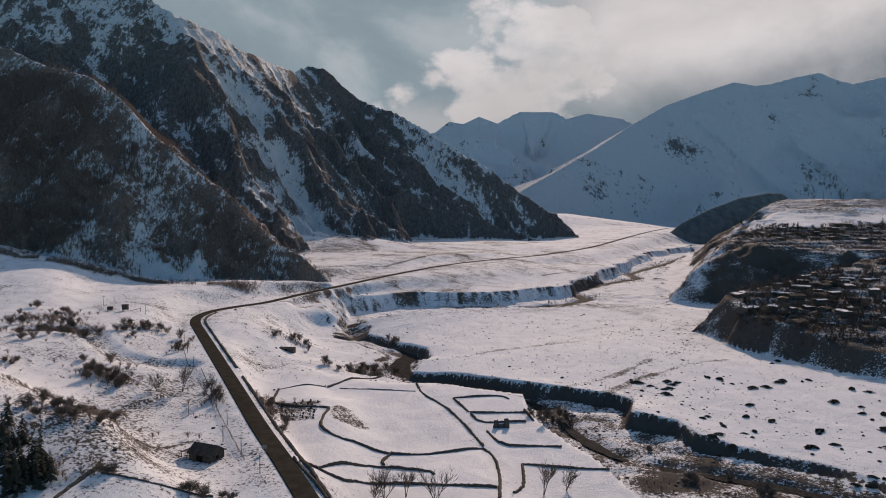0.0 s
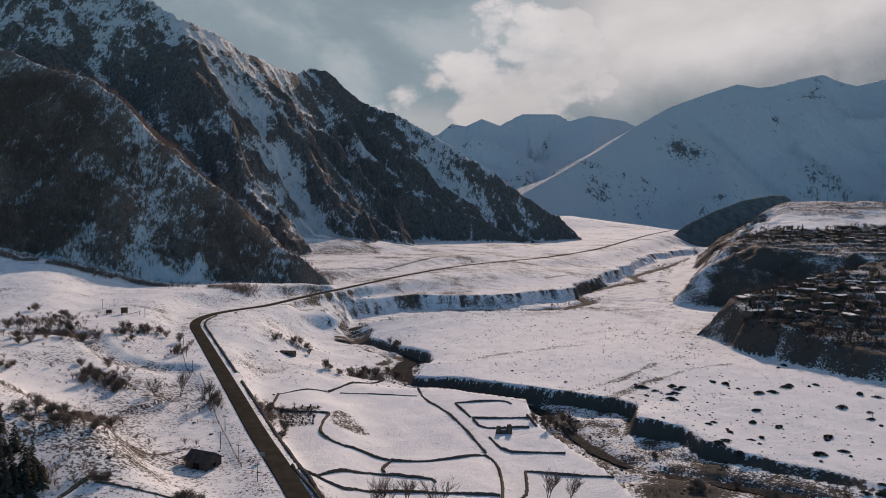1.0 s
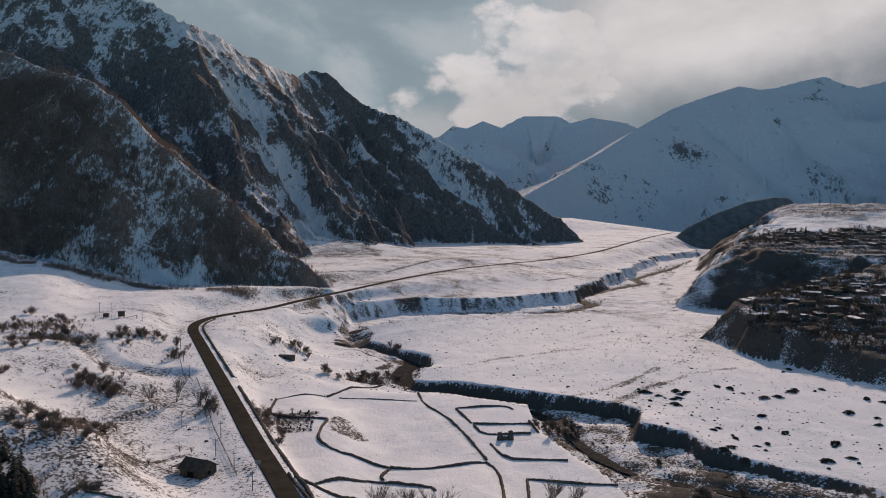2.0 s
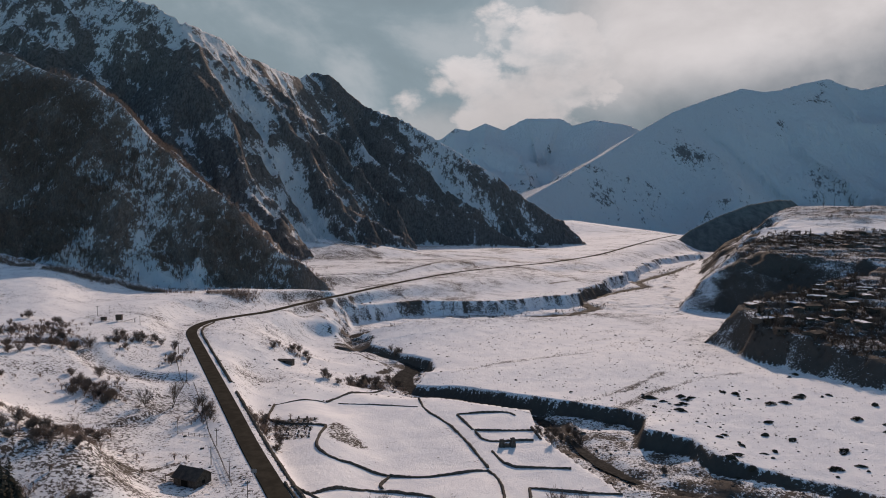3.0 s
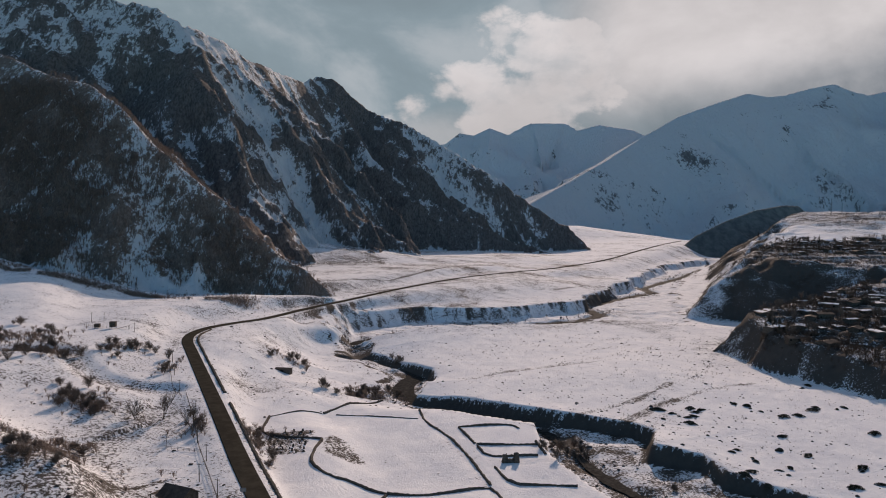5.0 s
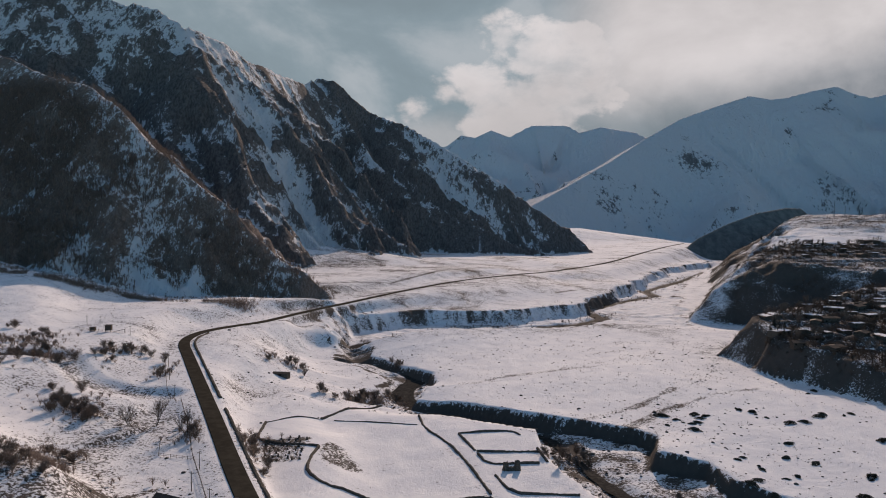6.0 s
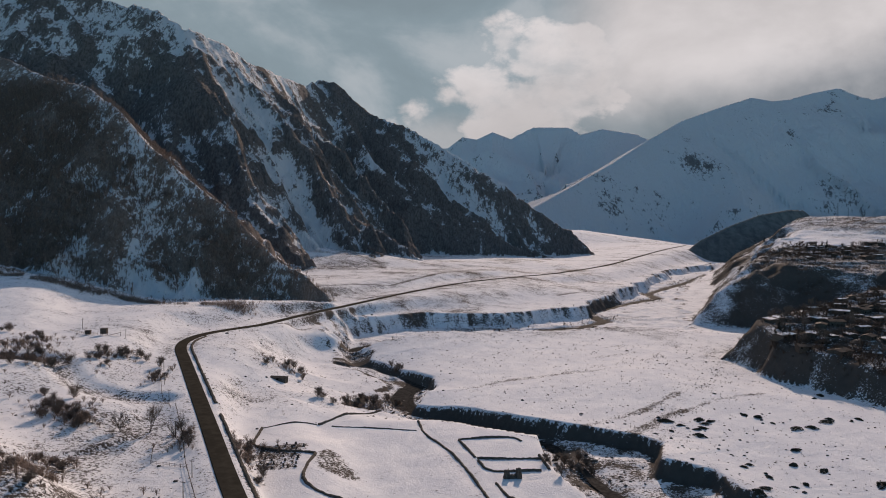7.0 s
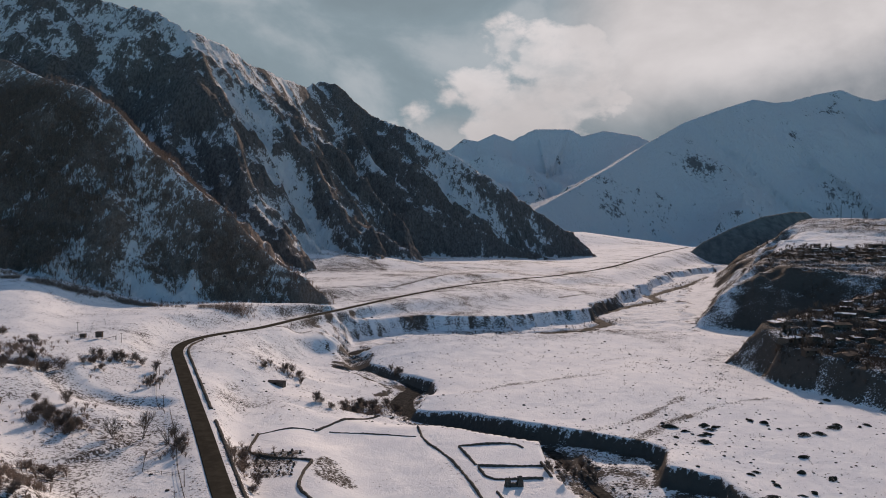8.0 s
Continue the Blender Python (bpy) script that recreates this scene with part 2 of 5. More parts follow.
# lines of known height from which the gentle land between them follows
LINES = [
    ROAD,
    [(-25, 179, 3.0), (-21, 228, 3.0), (-14, 287, 0.4), (-24, 358, 0.0), (-49, 366, 0.5)],
    [(48, 239, -1.0), (34, 329, 0.0)],
    [(-50, 235, 8.0), (-86, 338, 5.0), (-98, 413, 4.5), (-74, 425, 2.0)],
    [(-84, 233, 11.5), (-121, 318, 13.0), (-131, 312, 14.5), (-157, 319, 19.0)],
    [(-230, 240, 52), (-160, 215, 42), (-122, 215, 31), (-100, 190, 22), (-90, 150, 16)],
    [(-235, 330, 30), (-207, 456, 27), (-235, 560, 27), (-186, 660, 23), (-120, 720, 16)],
    [(-275, 440, 30), (-360, 590, 48), (-520, 600, 80)],
    [(-95, 584, -8.0), (-89, 558, -9.0), (-65, 526, -9.0), (-46, 495, -9.0), (-58, 465, -8.0), (-66, 432, -5.0), (-33, 419, -6.0)],
    [(62, 436, -3.5), (149, 375, -4.0), (164, 293, -5.5), (156, 252, -6.0)],
    [(-7, 511, -5.0), (45, 561, -6.0), (129, 657, -8.0), (206, 658, -8.0), (208, 541, -6.0)],
    [(-124, 617, 5.0), (-120, 710, 1.0), (-34, 775, -1.0), (27, 773, -3.0), (121, 850, -5.0)],
    [(-156, 854, 19.0), (-112, 928, 18.0), (-60, 1020, 18.0), (30, 1152, 13.0)],
    [(-333, 1219, 56.0), (-319, 1277, 52.0), (-248, 1261, 45.0), (-188, 1250, 36.0), (-112, 1259, 26.0), (-49, 1266, 16.0), (58, 1395, 12.0), (153, 1332, 8.0)],
    [(171, 1088, -2.0), (283, 1134, -6.0), (477, 1541, -8.0), (602, 1733, -8.0)],
    [(162, 2500, 42), (391, 2500, 41), (570, 2450, 18), (741, 2400, -4), (815, 2300, -13)],
    [(-400, 2950, -20), (600, 2850, -45), (1500, 2700, -45), (2500, 2300, -20)],
    [(243, 790, -13), (300, 1100, -16), (470, 1500, -18), (700, 1900, -22)],
    [(60, 150, -2), (250, 200, -6), (500, 150, 0), (500, -300, 0)],
    [(-100, 60, 22), (-60, -400, 25), (-500, -300, 60)],
    [(-1500, -500, 200), (-1500, 600, 250)],
    [(3000, -1000, 40), (1500, 300, 30), (2500, 1500, 30)],
]
RIVER = [(151, 244, -9.5), (127, 262, -9.5), (100, 276, -9.5), (74, 288, -9.5), (64, 308, -10.0), (56, 331, -10.0), (53, 356, -10.3), (43, 384, -10.6), (20, 408, -10.8), (-3, 422, -11.0), (-24, 438, -11.2), (-34, 460, -11.4), (-33, 486, -11.6), (-25, 505, -11.8), (-30, 529, -12.0), (-51, 552, -12.4), (-70, 571, -12.8), (-86, 604, -13.5), (-85, 646, -15.0), (-52, 692, -16.5), (2, 720, -17.0), (61, 757, -17.5), (125, 790, -18.0), (157, 834, -18.5), (149, 902, -19.0), (200, 983, -19.5), (275, 1071, -20.0), (275, 1138, -20.5), (389, 1319, -21.0), (611, 1758, -23.0)]
# foot of the low ground along the river: rims of the terraces round it
FLOOD = [(173.3, 238.1), (148.1, 279.6), (133.1, 286.3), (117.7, 294.1), (107.8, 306.5), (103.7, 325.1), (86.5, 333.8), (90.8, 359.0), (85.2, 369.4), (64.1, 383.8), (31.9, 399.1), (7.0, 417.1), (-24.1, 431.7), (-13.6, 477.2), (-18.1, 501.2), (-40.8, 532.6), (-62.7, 566.2), (-68.4, 602.7), (-37.7, 626.1), (1.5, 648.1), (54.6, 681.7), (111.6, 707.4), (151.2, 734.8), (221.2, 735.1)]
FLOOD += [(243, 800), (330, 1150)]
FLOOD += [(640.5, 1843.5), (496.9, 1604.7), (395.8, 1456.9), (272.1, 1183.2), (203.2, 999.0), (144.4, 896.0), (120.7, 850.0), (64.5, 804.8), (26.9, 781.9), (-34.0, 774.5), (-119.7, 709.7), (-118.0, 627.0), (-97.4, 594.7), (-91.7, 558.3), (-65.1, 526.0), (-45.2, 495.3), (-56.3, 466.3), (-64.9, 425.9), (-32.4, 415.2), (-19.9, 392.9), (9.2, 376.6), (36.1, 361.5), (37.3, 322.5), (51.0, 282.8), (63.2, 237.2), (67.0, 205.7), (124.3, 166.5)]
VILLAGE_HILL = [(190, 575), (193, 515), (210, 470), (230, 428), (258, 383), (310, 330), (420, 280), (1200, 200), (1300, 900), (520, 800), (330, 700)]
DOME_HILL = [(236, 790), (300, 735), (420, 690), (700, 600), (1500, 500), (2000, 1500), (1100, 2300), (700, 1900), (480, 1450), (345, 1050)]

# stretches of the plan with a cover of their own
FIELDS = [(-86.4, 356.3), (-58.8, 371.1), (-19.8, 390.0), (36.3, 350.1), (45.2, 282.2), (62.0, 232.4), (14.7, 185.6), (-24.3, 177.3), (-50.6, 237.5)]
FLAT = [(-20.2, 436.8), (90.8, 368.4), (106.5, 325.6), (147.9, 279.4), (198.8, 275.3), (230.6, 379.6), (204.2, 509.6), (186.8, 540.6), (144.6, 708.0), (-59.5, 597.4)]
SCATTER = [(73.0, 352.7), (117.5, 424.3), (171.5, 519.1), (209.5, 607.9)]
PLOUGH = [(-51.6, 293.6), (-54.9, 310.6), (-51.8, 323.4), (-44.3, 315.8), (-33.4, 295.3), (-39.6, 287.9)]
GRAVES = [(-79.5, 322.5), (-58.7, 326.1), (-59.2, 311.4), (-56.5, 291.9), (-69.0, 290.0), (-76.0, 303.1)]
STREAKS = [
    [(76.2, 368.2), (106.6, 407.9), (142.9, 441.4), (177.6, 459.8)],
    [(61.2, 384.9), (95.8, 417.1), (126.3, 456.8)],
    [(0.6, 457.1), (31.4, 488.7), (81.6, 515.2), (119.1, 539.4)],
    [(-106.7, 778.9), (-51.6, 873.9), (24.6, 945.5)],
    [(-152.2, 831.2), (-80.8, 899.1), (-5.0, 1096.7), (126.0, 1221.9)],
    [(119.0, 941.0), (164.7, 999.0), (246.3, 1052.3)],
    [(279.6, 1744.1), (348.7, 1601.3), (471.4, 1739.0)],
    [(390.9, 2501.5), (477.3, 2363.0), (564.3, 2144.6)],
    [(-138.6, 596.7), (-117.2, 633.4), (-88.3, 724.7)],
    [(-115.8, 236.4), (-103.1, 238.3), (-93.9, 251.0)],
]
GULLY = [(-225.2, 384.4), (-198.8, 386.4), (-174.6, 366.9), (-155.5, 362.8), (-134.2, 359.7)]
TRACK = [(-17.1, 375.5), (-6.8, 345.5), (3.6, 309.7), (13.3, 272.0), (19.6, 246.2), (20.3, 226.8), (18.4, 183.7)]

# crests: (x, y, z) and the fall of the flanks
CRESTS = {
    "spur": ([(-137, 765, 19), (-152, 765, 32), (-178, 765, 46), (-237, 775, 101), (-282, 785, 135), (-324, 795, 166), (-362, 815, 203), (-413, 850, 233), (-491, 900, 255), (-575, 950, 288), (-752, 1050, 358)], 0.80),
    "main": ([(-1097, 1400, 608), (-921, 1450, 552), (-802, 1450, 520), (-650, 1450, 485), (-582, 1430, 470), (-547, 1420, 452), (-511, 1400, 427), (-470, 1480, 419), (-442, 1600, 402), (-396, 1900, 405)], 0.98),
    "main_east": ([(-396, 1900, 405), (-378, 2000, 436), (-333, 2000, 433), (-264, 1990, 369), (-233, 1980, 342), (-139, 1920, 305), (-51, 1880, 253), (75, 1820, 175), (183, 1780, 93), (255, 1760, 49), (274, 1750, 28)], 0.64),
    "rib": ([(-440, 1590, 384), (-353, 1470, 241), (-273, 1400, 145), (-159, 1330, 75), (-54, 1262, 20)], 0.95),
    "rib_low": ([(-354, 1990, 425), (-210, 1780, 224), (-98, 1700, 129), (31, 1650, 69), (131, 1630, 25), (208, 1600, 2)], 0.85),
    "snow": ([(265, 2900, 106), (490, 3150, 221), (671, 3350, 317), (870, 3550, 436), (1086, 3750, 551), (1303, 3900, 632), (1534, 4050, 710), (1640, 4050, 692), (1731, 4050, 701), (1889, 4100, 745), (2010, 4100, 769), (2093, 4080, 727), (2169, 4050, 701), (2314, 4000, 735), (2780, 3900, 795)], 0.52),
    "range": ([(-817, 4600, 489), (-260, 4600, 462), (-86, 4600, 486), (0, 4600, 552), (87, 4600, 538), (184, 4600, 583), (295, 4600, 542), (438, 4650, 620), (648, 4650, 620), (721, 4600, 570), (849, 4600, 604), (1057, 4600, 573), (1167, 4550, 511), (1709, 4500, 601)], 0.6),
    "wooded": ([(594, 1900, 32), (690, 1950, 71), (783, 2000, 98), (879, 2050, 112), (930, 2080, 110)], 1.0),
}


def relief(x, y, full=False):
    x, y = np.asarray(x, float), np.asarray(y, float)
    num, den = 0.0, 0.0
    for line in LINES:
        d, v = along(x, y, line)
        w = 1.0 / (d * d + 30.0) ** 1.5
        num, den = num + w * v, den + w
    z = num / den
    lumps = fbm(x, y, 60, 5, 3)
    z = z + lumps * 1.1 * sstep(np.abs(z + 4), 2, 10) + fbm(x, y, 9, 3, 9) * 0.16
    kind = np.zeros(np.shape(x), int)
    # how thin the snow lies: tussocks on the west side, clean fields
    patchy = fbm(x, y, 45, 4, 15)
    bare = 0.10 + 0.07 * patchy
    dv, _ = along(x, y, ROAD)
    west = sstep(x, -60, -100) * sstep(y, 520, 420)
    bare = bare + west * (0.05 + 0.12 * patchy)
    bare = bare + sstep(y, 560, 700) * sstep(x, 250, 150) * (0.06 + 0.10 * patchy)
    bare = bare + sstep(y, 850, 1200) * sstep(x, 1200, 800) * (0.02 + 0.17 * fbm(x * 0.5 + y * 0.3, y, 34, 4, 18))
    bare = bare + sstep(inside(x, y, FIELDS), -6, 6) * (-0.14 - 0.07 * patchy)
    bare = bare + sstep(inside(x, y, FLAT), -10, 12) * (-0.09 - 0.06 * patchy)
    bare = bare + sstep(along(x, y, SCATTER)[0] + patchy * 12, 22, 4) * 0.10
    bare = bare + sstep(inside(x, y, PLOUGH), -1, 2) * 0.33
    bare = bare + sstep(inside(x, y, GRAVES), -1, 2) * 0.33
    bare = bare + 0.07 * np.exp(-((dv - 6.5) / 1.8) ** 2)
    for line in STREAKS:
        ds, _ = along(x, y, line)
        bare = bare + 0.22 * sstep(ds + patchy * 4, 2.6, 0.2)
    dg, _ = along(x, y, GULLY)
    z = z - 2.6 * sstep(dg + patchy * 7, 11, 2.0)
    bare = bare + 0.10 * sstep(dg, 9, 3)
    dt, _ = along(x, y, TRACK)
    z = z - 0.35 * sstep(dt, 3.0, 1.6)
    bare = bare + 0.20 * np.exp(-((dt - 1.3) / 0.7) ** 2)
    # village terrace and the domed hill behind it
    jag = fbm(x, y, 40, 5, 21)
    s = inside(x, y, VILLAGE_HILL) + jag * 11 + fbm(x, y, 14, 3, 24) * 2.5
    top = 13 + np.clip((y - 470) * 0.10 + (x - 230) * 0.03, -6, 45) + jag * 1.5
    hill = np.minimum(z + (0.95 + 0.4 * jag + 0.45 * sstep(y, 440, 500)) * np.clip(s, 0, None), top)
    hill = hill + fbm(x, y, 22, 4, 26) * 3.2 * sstep(s, 0, 14)
    lev = hill / 3.2 + fbm(x, y, 50, 3, 23) * 0.35
    frac = lev - np.floor(lev)
    hill = np.where(s > 25, hill + (sstep(frac, 0.62, 1.0) - frac) * 3.2, hill)
    up = s > 0
    kind = np.where(up & (hill > z), 5, kind)
    bare = np.where(up, np.maximum(bare, 0.33 + 0.14 * jag + (0.05 + 0.24 * fbm(x, y, 17, 4, 25)) * sstep(s, 30, 20) + 0.02 * sstep(s, 22, 34)), bare)
    z = np.where(up, np.maximum(z, hill), z)
    s = inside(x, y, DOME_HILL) + jag * 9
    top = 51 + np.clip((y - 880) * 0.10, -6, 13) + sstep(y + 0.25 * (x - 500), 1180, 1560) * 27 + jag * 4 + fbm(x, y, 110, 4, 31) * 6
    rise = (1.05 - 0.35 * sstep(x, 330, 520)) * np.clip(s, 0, None) * (0.8 + 0.5 * fbm(x, y, 55, 4, 33, True))
    hill = np.minimum(-14 + rise, top)
    over = np.clip((-14 + rise - top) / 30, 0, 1)
    hill = hill - 9 * (1 - over) ** 2 * (rise > 30) * sstep(rise, 30, 60)
    hill = hill + (fbm(x, y, 42, 5, 27) * 8 + fbm(x, y, 16, 3, 28) * 2) * sstep(rise, 0, 25) * (1 - 0.85 * sstep(rise, 70, 110))
    lev = hill / 3.0 + fbm(x, y, 60, 3, 23) * 0.4
    frac = lev - np.floor(lev)
    hill = np.where((rise > 60) & (y < 990) & (x > 330), hill + (sstep(frac, 0.6, 1.0) - frac) * 3.0, hill)
    up = (s > 0) & (hill > z)
    kind = np.where(up, 6, kind)
    bare = np.where(up, np.where(rise < 75, 0.30 - 0.42 * fbm(x, y, 38, 4, 35), np.where(y < 990, 0.33, 0.12 + 0.16 * sstep(y + 0.25 * (x - 500), 1200, 1400) + 0.12 * patchy)), bare)
    z = np.where(up, hill, z)
    # low ground by the river
    s = inside(x, y, FLOOD) + fbm(x, y, 26, 5, 41) * 3.4
    dr, zr = along(x, y, RIVER)
    low = zr + 0.9 + np.clip(dr - 5, 0, 60) * 0.035 + fbm(x, y, 13, 4, 43) * 1.5
    low = np.minimum(low, z)
    wide = np.where(y > 560, 11.0 + 22 * sstep(x, -50, -110), 3.6)
    s = s + np.where(y > 590, (fbm(x, y, 16, 3, 45, True) - 0.7) * 9, 0.0) + 18 * fbm(x, y, 55, 4, 46) * sstep(y, 770, 860)
    cut = sstep(s, 0, wide)
    z0 = z
    z = z + (low - z) * cut
    steep = cut * (1 - cut) * 4 * sstep(z0 - low, 1.5, 5)
    bare = np.maximum(bare, np.maximum(steep * np.where(y > 560, 0.10 + 0.35 * fbm(x * 1.6, y * 0.5, 14, 4, 48), 0.55), (0.33 + 0.32 * fbm(x, y, 13, 4, 47)) * sstep(s, 4, 10) * sstep(y, 600, 480)))
    scarp = (s > 0.3) & (s < wide + 2.0) & (z0 - low > 1.5) & (y <= 575)
    bare = np.where(scarp, np.maximum(bare, 0.48 + 0.3 * fbm(x, y, 7, 3, 49)), bare)
    bed = np.where(y > 400, sstep(dr, 12.0, 6.0), sstep(dr, 7.5, 3.0))
    z = np.where(s > 0, z - bed * 1.6, z)
    bare = np.maximum(bare, bed * 0.36 * (s > 0))
    # the tall cut face across the river keeps its snow, below a broken dark lip
    face = (y > 575) & (s > -2) & (s < wide + 5) & (dr > 9)
    rills = fbm(x * 1.5 + y * 0.6, y * 0.4, 8, 4, 48)
    bare = np.where(face, 0.09 + 0.28 * rills + 0.24 * np.exp(-((s - 1.0) / 1.8) ** 2) * sstep(rills, -0.25, 0.2), bare)
    # the road bench
    d, v = along(x, y, ROAD)
    z = z + (v - 0.25 - z) * sstep(d, 11, 4.2)
    # mountains: gullies run down their flanks towards the valley
    gul = fbm(x, y, 300, 6, 51, True)
    fine = fbm(x, y, 70, 5, 57, True)
    wx, wy = x + 45 * fbm(x, y, 230, 3, 61), y + 45 * fbm(x, y, 230, 3, 62)
    down, side = 0.76 * wx - 0.65 * wy, 0.65 * wx + 0.76 * wy
    chute = fbm(side, down * 0.26, 150, 6, 64, True)
    chute2 = fbm(side, down * 0.35, 42, 5, 65, True)
    crag = fbm(x, y, 34, 4, 66, True)
    flute = fbm(side, down * 0.3, 380, 6, 67, True)
    for name, (line, k) in CRESTS.items():
        big = name in ("snow", "range")
        d, v = along(x, y, line)
        reach = 500.0 if big else 160.0
        amp = (0.30 if big else 0.26) * np.clip(d - 8, 0, reach)
        size = 700.0 if big else 190.0
        d, v = along(x + amp * fbm(x, y, size, 4, 71), y + amp * fbm(x, y, size, 4, 81), line)
        if name == "snow":
            # a broad rounded shoulder at the low end of this crest catches the sun
            d = d - sstep(x, 1000, 450) * 52 * (1 - np.exp(-d / 110)) * (0.7 + 0.5 * chute)
        v = v + {"main": 9.0, "main_east": 9.0, "spur": 3.0, "snow": 6.0, "range": 6.0}.get(name, 0.0)
        if name == "spur":
            carve = (0.72 - fine) * np.clip(d, 0, 60) * 0.5 + (0.72 - chute) * np.clip(d - 10, 0, 120) * 0.42 + (0.72 - chute2) * np.clip(d, 5, 30) * 0.30 + (0.72 - crag) * 7
        elif name == "wooded":
            carve = (0.72 - fine) * np.clip(d, 0, 60) * 0.5 + (0.72 - gul) * np.clip(d - 15, 0, 150) * 0.25
        elif big:
            carve = (0.72 - fbm(x, y, 800, 7, 63, True)) * np.clip(d - 20, 0, 600) * 0.55 + (0.72 - flute) * np.clip(d - 10, 0, 450) * 0.30
        else:
            carve = (0.74 - gul) * np.clip(d - 6, 0, 240) * 0.35 + (0.74 - chute) * np.clip(d - 4, 0, 170) * 0.85 + (0.74 - chute2) * np.clip(d + 6, 0, 60) * 0.5 + (0.72 - crag) * 15
        m = v - k * d - carve
        up = m > z
        group = {"spur": 1, "main": 2, "main_east": 2, "rib": 2, "rib_low": 2, "snow": 3, "range": 4, "wooded": 7}[name]
        kind = np.where(up, group, kind)
        if group == 1:
            b = 0.63 + 0.22 * fbm(x, y, 55, 4, 99) + 0.18 * fbm(x, y, 16, 3, 98) + 0.5 * (chute - 0.72) + 0.5 * (chute2 - 0.74) + 0.03 * sstep(m, 40, 100) - 0.45 * sstep(fbm(x, y, 60, 4, 91), -0.12, 0.25) * sstep(m, 100, 45) * sstep(x, -215, -270) + 0.14 * sstep(x, -260, -200)
        elif group == 2:
            b = 0.55 + 0.16 * fbm(x, y, 110, 4, 97) + 0.12 * sstep(x, -420, -250) + 0.14 * sstep(x, -150, 50) + 0.9 * (chute - 0.74) + 0.7 * (chute2 - 0.74) + 0.4 * (crag - 0.72) + 0.14 * sstep(x, -300, -430) * sstep(m, 400, 330) - 0.13 * sstep(m, 390, 470) * sstep(x, -430, -560) + 0.12 * sstep(m, 190, 60) * sstep(x, -250, 0) - 0.14 * sstep(m, 130, 60) * sstep(x, -150, -300)
        elif group == 7:
            b = 0.6
        else:
            b = 0.02 + 0.45 * (fbm(x, y, 800, 6, 63, True) - 0.74) + 0.26 * sstep(fbm(x, y, 260, 5, 95), 0.12, 0.42) * (0.4 + 0.9 * chute2)
        bare = np.where(up, b, bare)
        z = np.where(up, m, z)
    if full:
        return z, kind, bare
    return z


def axis(lo, a, b, hi, step, grows, knee):
    """Even steps from a to b, growing outwards; faster past the knees."""
    v = list(np.arange(a, b, step))
    for end, sgn, grow, far in ((hi, 1, grows[1], knee[1]), (lo, -1, grows[0], knee[0])):
        p, s = (v[-1], step) if sgn > 0 else (v[0], step)
        out = []
        while (p - end) * sgn < 0:
            s = s * (grow if (p - far) * sgn < 0 else 1.12)
            p += sgn * s
            out.append(p)
        v = v + out if sgn > 0 else out[::-1] + v
    return np.array(v)


def build_land():
    xs = axis(-3600, -230, 270, 4200, 2.0, (1.0085, 1.0095), (-1150, 2700))
    ys = axis(-1500, 190, 720, 4990, 2.0, (1.08, 1.0046), (100, 4700))
    X, Y = np.meshgrid(xs, ys)
    Z, K, B = relief(X, Y, True)
    nx, ny = len(xs), len(ys)
    idx = np.arange(nx * ny).reshape(ny, nx)
    quads = np.stack([idx[:-1, :-1], idx[:-1, 1:], idx[1:, 1:], idx[1:, :-1]], -1).reshape(-1, 4)
    kq = np.max(K.ravel()[quads], 1)
    co = np.stack([X.ravel(), Y.ravel(), Z.ravel()], -1)
    bare = B.ravel()
    out = {}
    for name, groups, mat in (("ground", (0, 5, 6), M_GROUND), ("brushy_spur", (1,), M_SPUR), ("wooded_hill", (7,), M_WOODED),
                              ("rocky_mountain", (2,), M_MAIN), ("snow_mountain", (3,), M_FAR), ("distant_range", (4,), M_FAR)):
        q = quads[np.isin(kq, groups)]
        used, inv = np.unique(q, return_inverse=True)
        me = bpy.data.meshes.new(name)
        n = len(q)
        me.vertices.add(len(used))
        me.vertices.foreach_set("co", co[used].astype(np.float32).ravel())
        me.loops.add(n * 4)
        me.loops.foreach_set("vertex_index", inv.reshape(-1).astype(np.int32))
        me.polygons.add(n)
        me.polygons.foreach_set("loop_start", np.arange(0, n * 4, 4, dtype=np.int32))
        me.polygons.foreach_set("use_smooth", np.ones(n, bool))
        me.update(calc_edges=True)
        at = me.attributes.new("bare", "FLOAT", "POINT")
        at.data.foreach_set("value", bare[used].astype(np.float32))
        me.materials.append(mat)
        out[name] = new(name, me)
    tagged(out["ground"], "snow-covered valley floor with bare tussocks and earth", "ground", kind="structure")
    tagged(out["brushy_spur"], "steep brown mountain spur with bare brush and thin snow", "mountain", kind="structure")
    tagged(out["wooded_hill"], "dark wooded hill in front of the snow mountain", "hill", kind="structure")
    tagged(out["rocky_mountain"], "dark rocky mountain with snow in its gullies", "mountain", kind="structure")
    tagged(out["snow_mountain"], "smooth snow-covered mountain in blue shade", "mountain", kind="structure")
    tagged(out["distant_range"], "distant snow-covered mountain range in shade", "mountain", kind="structure")


build_land()


# ---- road and river ----
def smooth_line(line, step, rounds=2):
    """A polyline with its corners cut and even steps."""
    p = np.array(line, float)
    for _ in range(rounds):
        a = p[:-1] * 0.75 + p[1:] * 0.25
        b = p[:-1] * 0.25 + p[1:] * 0.75
        p = np.concatenate([p[:1], np.stack([a, b], 1).reshape(-1, p.shape[1]), p[-1:]])
    s = np.r_[0, np.cumsum(np.hypot(*(p[1:, :2] - p[:-1, :2]).T))]
    t = np.arange(0, s[-1], step)
    return np.stack([np.interp(t, s, p[:, i]) for i in range(p.shape[1])], -1)


